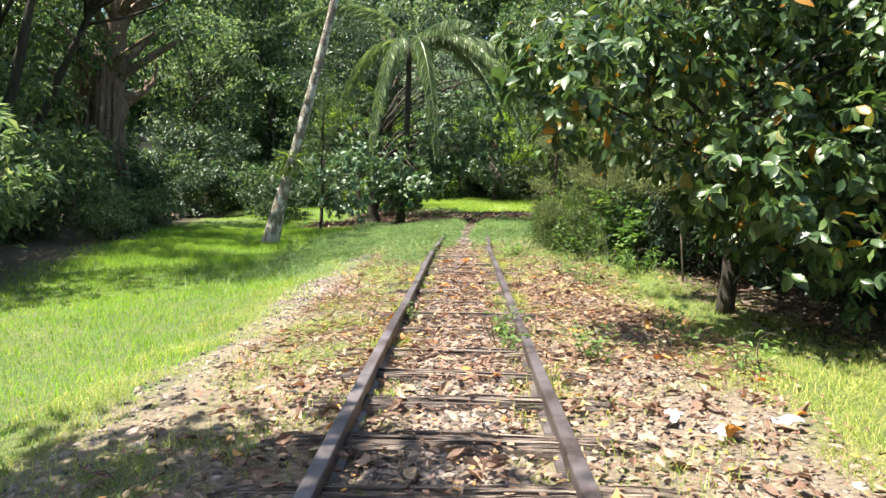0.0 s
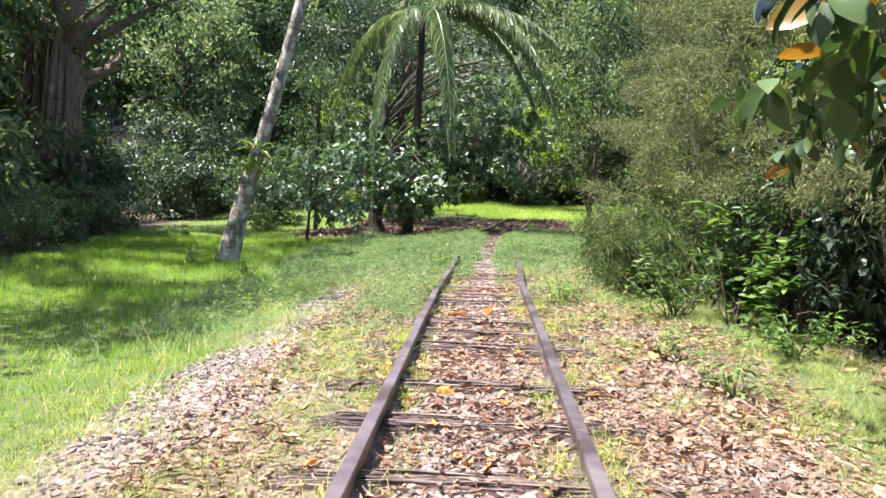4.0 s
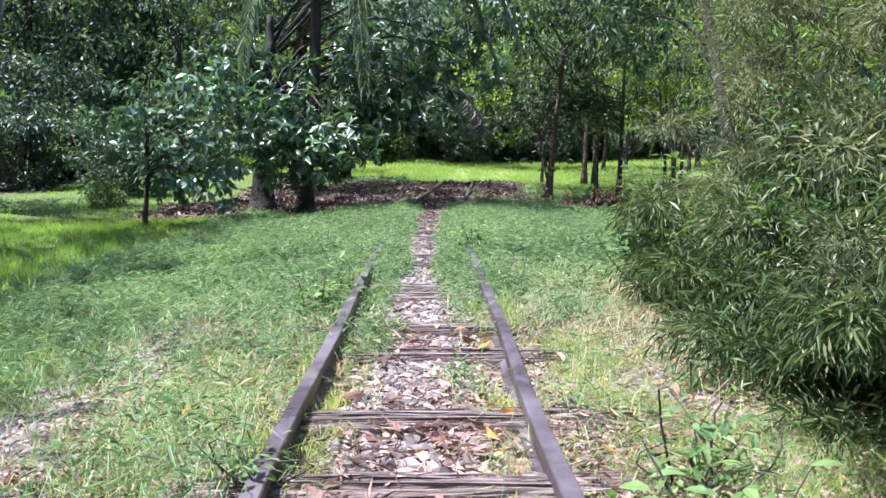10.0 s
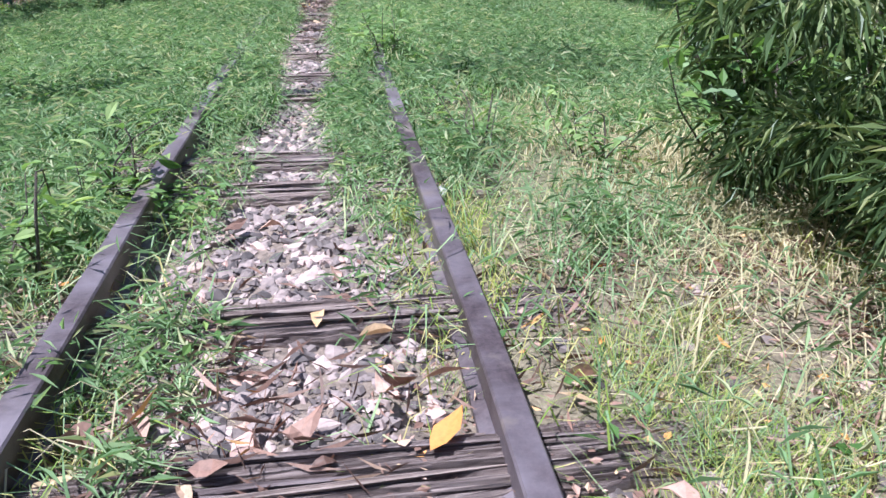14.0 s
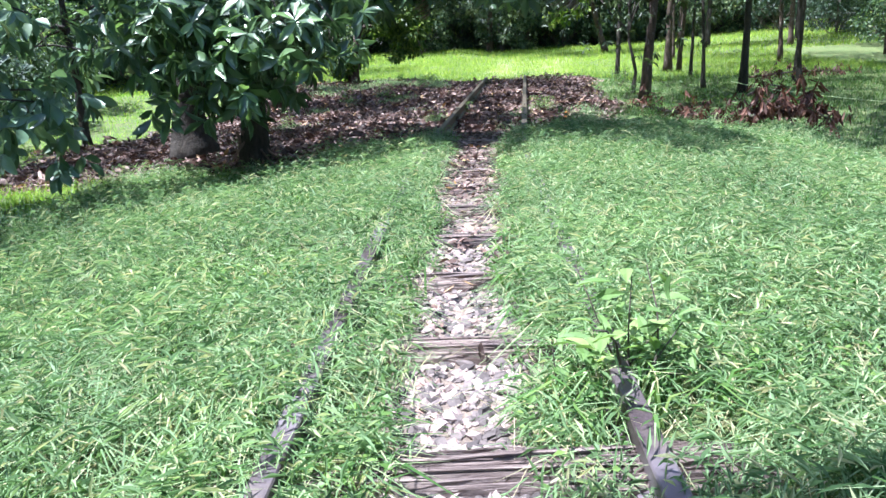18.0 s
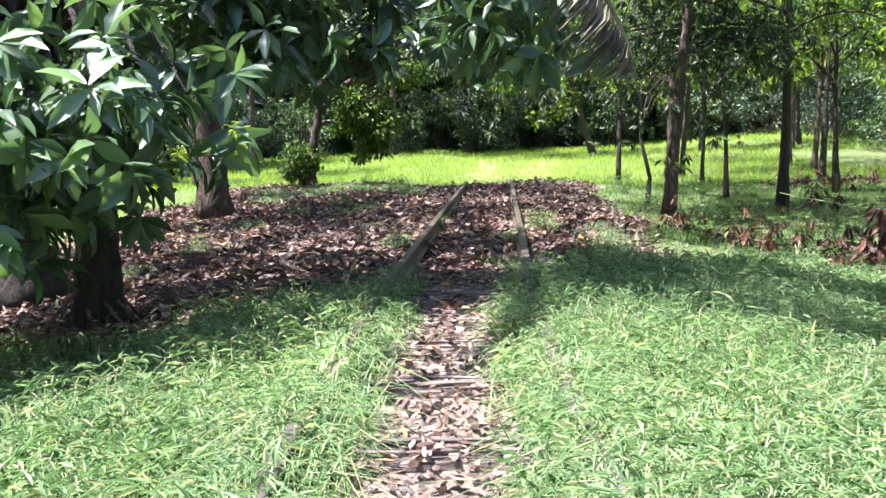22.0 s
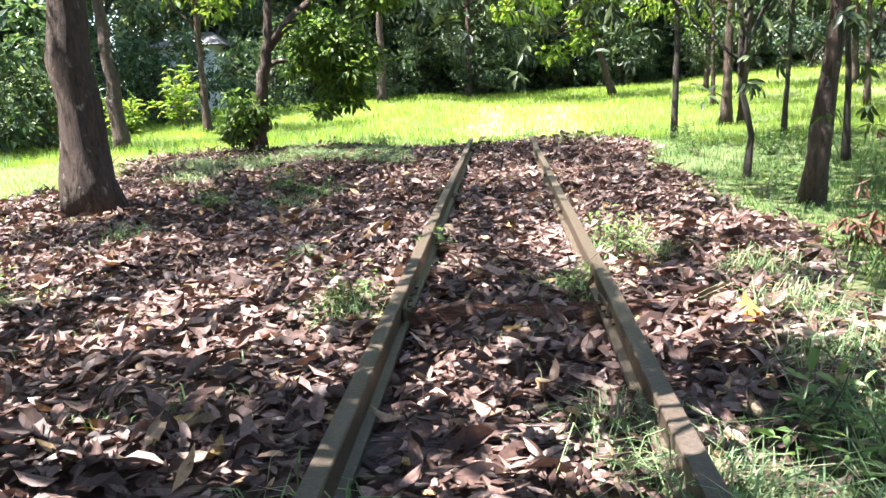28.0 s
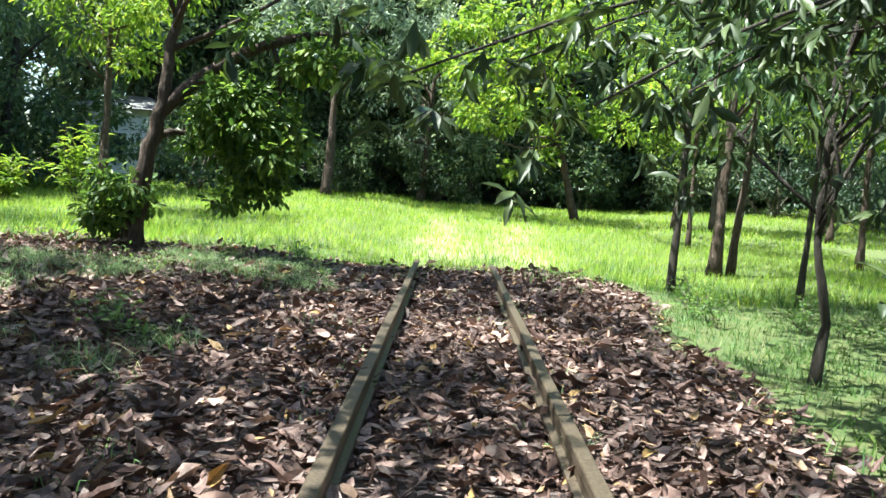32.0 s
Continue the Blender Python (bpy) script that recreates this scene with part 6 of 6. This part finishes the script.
grow("fine_turf", (-2.6, 3.6, 0, 19), 4200, d_turf, lambda x, y: 0.055 + 0.02 * wob(x, y, 2.6) + 0.05 * sstep(8, 15, y), 0.0034, (0.5, 1.8), M_GRASS_DRY, "fine low yellow-green turf in soft patches", True)
grow("green_turf", (-2.6, 3.6, 0, 19), 1700, lambda x, y: d_turf(x, y) * np.maximum(sstep(5, 10, y), 0.85 * (x < -0.6)), lambda x, y: 0.075 + 0.025 * wob(x, y, 2.6) + 0.04 * sstep(8, 15, y), 0.004, (0.5, 1.8), M_GRASS_TALL, "fine green grass among the yellowed turf", True)


grow("straw_grass", (0.8, 3.6, 14.8, 21), 1500, lambda x, y: np.exp(-((x - 2.0) / 0.7) ** 2 - ((y - 18.0) / 1.5) ** 2) * (0.4 + 0.6 * sstep(-0.4, 0.4, wob(x, y, 3.3, 2))), lambda x, y: 0.2 + 0.04 * wob(x, y, 2), 0.005, (0.6, 1.7), M_STRAW, "dry straw-coloured grass beside the track")


def d_slope(x, y):
    d, n = x - cx(y), wob(x, y, 1.4, 8)
    return sstep(1.9, 2.6, d + 0.3 * n - 0.03 * (y - 34)) * sstep(17, 20, y) * (1 - sstep(41, 46, y)) * (0.45 + 0.55 * sstep(-0.5, 0.5, n))


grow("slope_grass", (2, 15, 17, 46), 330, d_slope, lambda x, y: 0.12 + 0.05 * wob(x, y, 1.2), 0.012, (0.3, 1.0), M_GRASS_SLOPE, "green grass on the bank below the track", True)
grow("clearing_grass", (-13, -2.5, 26, 46), 150, lambda x, y: (1 - z_litter(x, y)) * sstep(-1, 2, x - forest_left(y)), lambda x, y: 0.11 + 0.03 * wob(x, y, 1.2), 0.014, (0.3, 1.0), M_GRASS_LAWN, "patchy green grass under the trees", True)
grow("litter_weeds_grass", (-5, 4.5, 28, 42), 240, lambda x, y: sstep(0.45, 0.9, wob(x, y, 2.1, 4)) * 0.55 + np.exp(-((np.abs(x - cx(y)) - 0.75) / 0.14) ** 2) * 0.35 * sstep(-0.2, 0.7, wob(x, y, 1.2, 9)), lambda x, y: 0.13 + 0.04 * wob(x, y, 2), 0.008, (0.3, 1.1), M_GRASS_TALL, "small green grass tufts among dead leaves")


def d_meadow(x, y):
    return sstep(40.4, 41.6, y + 0.5 * wob(x, y, 1.1)) * (1 - 0.6 * z_sand(x, y)) * (1 - 0.9 * z_litter(x, y))


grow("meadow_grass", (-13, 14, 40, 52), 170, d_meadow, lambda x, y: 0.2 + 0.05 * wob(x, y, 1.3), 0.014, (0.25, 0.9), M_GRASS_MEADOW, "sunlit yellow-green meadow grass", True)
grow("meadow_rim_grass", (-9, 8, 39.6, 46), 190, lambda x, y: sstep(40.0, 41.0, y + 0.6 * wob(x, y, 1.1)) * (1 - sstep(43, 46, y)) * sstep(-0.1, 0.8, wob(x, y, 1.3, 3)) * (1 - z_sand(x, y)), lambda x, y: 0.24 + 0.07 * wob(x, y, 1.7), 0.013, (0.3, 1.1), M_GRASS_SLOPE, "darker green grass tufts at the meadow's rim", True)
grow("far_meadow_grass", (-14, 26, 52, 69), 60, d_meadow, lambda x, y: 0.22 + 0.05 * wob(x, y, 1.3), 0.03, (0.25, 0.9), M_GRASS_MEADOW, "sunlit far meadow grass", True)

# ---- fallen leaves ----
DRY_U, DRY_W = np.array([0, 0.22, 0.5, 0.78, 1.0]), np.array([0.05, 0.72, 1.0, 0.66, 0.04])


def dry_leaves(at, way, up, length, width, g):
    """Withered leaves, each bent, folded and twisted in its own way."""
    n, m = len(at), len(DRY_U)
    way = unit(way)
    side = unit(np.cross(up, way))
    nrm = np.cross(way, side)
    u = DRY_U[None, :, None] + np.zeros((n, 1, 3))
    w = np.array([-0.5, 0, 0.5])[None, None] * DRY_W[None, :, None] * g.uniform(0.75, 1.15, (n, m, 1))
    w = w + 0.12 * np.sin(3 * u + g.uniform(0, 6, (n, 1, 1))) * g.normal(size=(n, 1, 1))
    bend, fold, twist = g.normal(size=(3, n, 1, 1)) * np.array([0.4, 0.45, 0.5])[:, None, None, None]
    z = bend * (u - 0.5) ** 2 * 1.6 * length[:, None, None] + (fold * np.abs(w) * 1.6 + twist * w * (u - 0.5) * 2 + g.normal(size=w.shape) * 0.06) * width[:, None, None]
    v = at[:, None, None] + way[:, None, None] * (u * length[:, None, None])[..., None] + side[:, None, None] * (w * width[:, None, None])[..., None] + nrm[:, None, None] * z[..., None]
    k, c = np.meshgrid(np.arange(m - 1), np.arange(2), indexing="ij")
    q = np.stack([k * 3 + c, (k + 1) * 3 + c, (k + 1) * 3 + c + 1, k * 3 + c + 1], -1).reshape(-1, 4)
    t = np.concatenate([q[:, [0, 1, 2]], q[:, [0, 2, 3]]])[None] + (np.arange(n) * 3 * m)[:, None, None]
    return v.reshape(-1, 3), t.reshape(-1, 3)


def fallen(x, y, length, ratio, g, lift=0.008, kind="curl", stand=0.28):
    n = len(x)
    a = g.uniform(0, 6.28, n)
    way = np.stack([np.cos(a), np.sin(a), g.normal(size=n) * stand * 0.6], 1)
    wild = np.where(g.random(n) < 0.35, 3.0, 1.0)
    way[:, 2] *= wild * 0.7
    up = np.stack([g.normal(size=n) * stand * wild, g.normal(size=n) * stand * wild, np.where(g.random(n) < 0.5, 1.0, -1.0)], 1)
    ln = length * g.uniform(0.45, 1.35, n)
    z = gz(x, y) + lift + 0.036 * g.random(n) + np.where(up[:, 2] < 0, 0.02, 0)
    at, wd = np.stack([x, y, z], 1), ln * ratio * g.uniform(0.7, 1.3, n)
    return dry_leaves(at, way, up, ln, wd, g) if kind == "dry" else leaves(kind, at, way, up, ln, wd)


def between_rails_clear(x, y):
    d = np.abs(np.abs(x - cx(y)) - HALF)
    bare = (np.abs(y - 30.97 + 0.17 * (x - 0.4)) < 0.1) & (x > 0.36) & (x < 0.98 + 0.1 * wob(x, y, 9))
    return (d > 0.045) & ~bare


x, y = scatter(-9, 5, 27, 43, 330, lambda x, y: z_litter(x, y) * between_rails_clear(x, y) * (0.75 + 0.25 * wob(x, y, 2)), g)
v, t = fallen(x, y, 0.15, 0.34, g, 0.012, "dry")
x, y = scatter(-9, 5, 27, 43, 420, lambda x, y: z_litter(x, y) * between_rails_clear(x, y), g)
v, t = merge([(v, t), fallen(x, y, 0.07, 0.45, g, 0.006, "curl", 0.5)])
x, y = scatter(-0.6, 1.4, 21.5, 29.5, 520, lambda x, y: (1 - sstep(0.2, 0.42, np.abs(x - cx(y)))) * sstep(21, 27, y) * 0.9, g)
v, t = merge([(v, t), fallen(x, y, 0.075, 0.4, g, 0.03)])
litter = tagged(part("leaf_litter", tri_mesh("leaf_litter", v, t), M_LITTER), "thick carpet of curled brown dead leaves", "leaf litter", kind="stuff")
x, y = scatter(-1.6, 2.3, 0, 18, 60, lambda x, y: (z_gravel(x, y) * 0.7 + 0.15) * between_rails_clear(x, y) * (1 - sstep(13, 18, y) * 0.75), g)
v, t = fallen(x, y, 0.1, 0.42, g, 0.02, "dry")
x, y = scatter(-1.7, 2.4, 0, 16, 420, lambda x, y: (z_gravel(x, y) * 0.6 + 0.1) * between_rails_clear(x, y) * (1 - sstep(11, 16, y) * 0.8), g)
v, t = merge([(v, t), fallen(x, y, 0.045, 0.55, g, 0.012)])
tan = tagged(part("dry_leaves", tri_mesh("dry_leaves", v, t), M_LITTER_TAN), "scattered dry tan leaves on the ballast", "leaf litter", kind="stuff")
x, y = scatter(2.2, 7, 4, 20, 120, lambda x, y: z_litter(x, y), g)
v, t = fallen(x, y, 0.13, 0.38, g)
tagged(part("shade_litter", tri_mesh("shade_litter", v, t), M_LITTER), "brown dead leaves under the thicket", "leaf litter", kind="stuff")

# crumbs of leaf, bark and straw on the bare soil beside the rails
x, y = scatter(-1.7, 2.4, 5, 17.5, 900, lambda x, y: (0.25 + 0.75 * sstep(-0.3, 0.5, wob(x, y, 1.9, 5))) * between_rails_clear(x, y) * (np.abs(x) > 0.3), g)
v, t = fallen(x, y, 0.028, 0.5, g, 0.006, "small")
x, y = scatter(-1.7, 2.4, 5, 17.5, 420, lambda x, y: (0.2 + 0.8 * sstep(-0.3, 0.5, wob(x, y, 1.7, 2))) * between_rails_clear(x, y), g)
v, t = merge([(v, t), fallen(x, y, 0.11, 0.035, g, 0.012, "small")])
tagged(part("ground_crumbs", tri_mesh("ground_crumbs", v, t), M_LITTER_TAN), "crumbled leaves, bark and dry stalks on bare soil", "leaf litter", kind="stuff")

# single big leaves that can be told apart
one = []
for s in range(6):
    q = np.random.default_rng(300 + s)
    one.append(dry_leaves(np.zeros((1, 3)), np.array([(1, 0, q.normal() * 0.1)]), np.array([(q.normal() * 0.2, q.normal() * 0.2, 1)]), np.ones(1), np.full(1, 0.44 * q.uniform(0.7, 1.2)), q))
leaf_meshes = {m.name: [tri_mesh("fallen_leaf", v, t, False, [m]) for v, t in one] for m in (M_LITTER, M_LITTER_TAN, M_ORANGE)}


def single_leaf(x, y, size, mat, parent, g, lift=0.05):
    ob = new("fallen_leaf", leaf_meshes[mat.name][int(g.integers(0, 6))])
    ob.parent = parent
    ob.matrix_local = Matrix.LocRotScale((x, y, float(gz(x, y)) + lift), Euler((g.normal() * 0.2, g.normal() * 0.2, g.uniform(0, 6.28))), (size, size * g.uniform(0.75, 1.1), size))
    return ob


for k in range(170):
    x, y = g.uniform(-2.2, 2.6), g.uniform(28.8, 33.5)
    if abs(abs(x - float(cx(y))) - HALF) > 0.06:
        single_leaf(x, y, g.uniform(0.13, 0.22), M_LITTER if k % 9 else M_LITTER_TAN, litter, g)
for k in range(150):
    x, y = g.uniform(-1.4, 2.1), g.uniform(2.6, 13.5)
    if abs(abs(x) - HALF) > 0.06:
        single_leaf(x, y, g.uniform(0.09, 0.17), M_ORANGE if k % 6 == 0 else M_LITTER_TAN, tan, g, 0.045)
for x, y, s in ((-0.78, 12.55, 0.25), (-0.15, 12.95, 0.24), (0.02, 13.3, 0.16), (0.42, 16.45, 0.15), (-0.72, 10.2, 0.14), (0.33, 28.45, 0.12), (0.46, 27.62, 0.15), (0.62, 26.95, 0.16), (-0.3, 9.95, 0.22), (-1.9, 11.6, 0.16), (1.05, 10.5, 0.16), (-1.6, 5.4, 0.14), (1.95, 30.4, 0.2)):
    single_leaf(x, y, s, M_ORANGE, tan, g, 0.07)

# pale scraps at the trackside
for k, (x, y, s) in enumerate(((1.85, 4.05, 0.09), (1.45, 3.85, 0.08), (1.25, 4.15, 0.08), (0.72, 18.15, 0.028))):
    bm = bmesh.new()
    bmesh.ops.create_grid(bm, x_segments=5, y_segments=4, size=1)
    for w in bm.verts:
        w.co = Vector((w.co.x * s, w.co.y * s * 0.55, 0.012 * math.sin(w.co.x * 4 + k) + 0.01 * math.cos(w.co.y * 5)))
    bmesh.ops.solidify(bm, geom=bm.faces[:], thickness=0.003)
    ob = part("paper_scrap", bm, M_PAPER)
    ob.matrix_world = pose(x, y, float(gz(x, y)) + 0.06, 6, -4, 30 * k)
    tagged(ob, "crumpled pale scrap lying on the stones", "litter")

# ---- ballast ----
ico = bmesh.new()
bmesh.ops.create_icosphere(ico, subdivisions=1, radius=1.0)
ICO_V = np.array([w.co[:] for w in ico.verts])
ICO_T = np.array([[w.index for w in f.verts] for f in ico.faces])
ico.free()
CHIP_V = np.array([(1, 0, 0), (-1, 0, 0), (0, 1, 0), (0, -1, 0), (0, 0, 1), (0, 0, -1)], float)
CHIP_T = np.array([(0, 2, 4), (2, 1, 4), (1, 3, 4), (3, 0, 4), (2, 0, 5), (1, 2, 5), (3, 1, 5), (0, 3, 5)])


def stones(x, y, size, g, lift=0.0, shape=None):
    base, faces = shape or (ICO_V, ICO_T)
    n = len(x)
    j = base[None] * (1 + g.normal(size=(n, len(base), 1)) * 0.27)
    j = j * (size * g.uniform(0.6, 1.4, n))[:, None, None] * np.stack([g.uniform(0.8, 1.3, n), g.uniform(0.7, 1.0, n), g.uniform(0.45, 0.75, n)], 1)[:, None]
    a = g.uniform(0, 6.28, n)[:, None]
    tilt = g.normal(size=(n, 1)) * 0.35
    jx, jy, jz = j[..., 0], j[..., 1], j[..., 2]
    jx, jz = jx * np.cos(tilt) - jz * np.sin(tilt), jx * np.sin(tilt) + jz * np.cos(tilt)
    v = np.stack([x[:, None] + jx * np.cos(a) - jy * np.sin(a), y[:, None] + jx * np.sin(a) + jy * np.cos(a), (gz(x, y) + lift)[:, None] + jz], -1)
    t = faces[None] + (np.arange(n) * len(base))[:, None, None]
    return v.reshape(-1, 3), t.reshape(-1, 3)


def d_stone(x, y):
    d, n = x - cx(y), wob(x, y, 2.1, 6)
    sl = np.min(np.abs(y[:, None] - np.array(SLEEPERS)[None]), 1) < 0.1
    f = (1 - sstep(0.42, 0.52, np.abs(d))) * (1 - sstep(17, 19.5, y)) * (0.6 + 0.4 * n)
    f = np.maximum(f, (1 - sstep(0.18, 0.32, np.abs(d))) * (1 - 0.8 * sstep(22, 25, y)) * (1 - sstep(27, 28.5, y)))
    f = np.maximum(f, (1 - sstep(0.22, 0.42, np.abs(d + 1.85 + 0.1 * n) - 0.14 * sstep(7, 10, y))) * (1 - sstep(15, 18, y)) * (0.12 + 0.75 * sstep(7, 11, y)))
    f = np.maximum(f, sstep(0.62, 0.75, d) * (1 - sstep(1.4, 2.1, d)) * 0.16 * (1 - sstep(15, 18, y)))
    f = np.maximum(f, sstep(0.62, 0.75, -d) * (1 - sstep(0.9, 1.6, -d)) * 0.08 * (1 - sstep(12, 15, y)))
    return f * ~(sl & (np.abs(d) < 1.0))


x, y = scatter(-2.6, 2.4, 1.5, 28.5, 900, d_stone, g)
small = stones(x, y, 0.017, g, 0.004, (CHIP_V, CHIP_T))
x, y = scatter(0.6, 2.2, 6, 16.5, 260, lambda x, y: 0.35 + 0.65 * sstep(-0.2, 0.5, wob(x, y, 2.4, 3)), g)
small = merge([small, stones(x, y, 0.016, g, 0.003, (CHIP_V, CHIP_T))])
x, y = scatter(-2.6, 2.4, 1.5, 28.5, 520, d_stone, g)
near = (np.abs(x - cx(y)) < 0.45) & (y > 11.0) & (y < 15.5)
pick = np.flatnonzero(near)[:290]
rest = np.ones(len(x), bool)
rest[pick] = False
v, t = merge([stones(x[rest], y[rest], 0.027, g, 0.0), small])
ballast = tagged(part("ballast", tri_mesh("ballast", v, t), M_STONE), "grey and pinkish crushed stone ballast", "ballast", kind="stuff")
kinds = []
for s in range(6):
    v, t = stones(np.zeros(1), np.zeros(1), 1.0, np.random.default_rng(400 + s))
    kinds.append(tri_mesh("stone", v - v.mean(0), t, False, [M_STONE]))
for k in pick:
    ob = new("stone", kinds[k % 6])
    ob.parent = ballast
    s = g.uniform(0.022, 0.042)
    ob.matrix_local = Matrix.LocRotScale((x[k], y[k], float(gz(x[k], y[k])) + 0.012), Euler((g.normal() * 0.3, g.normal() * 0.3, g.uniform(0, 6.28))), (s, s, s))

# the hidden patterns of the copied kinds are not part of the place
for kind in KINDS + BUSHES:
    for o in (*kind.children_recursive, kind):
        bpy.data.objects.remove(o)
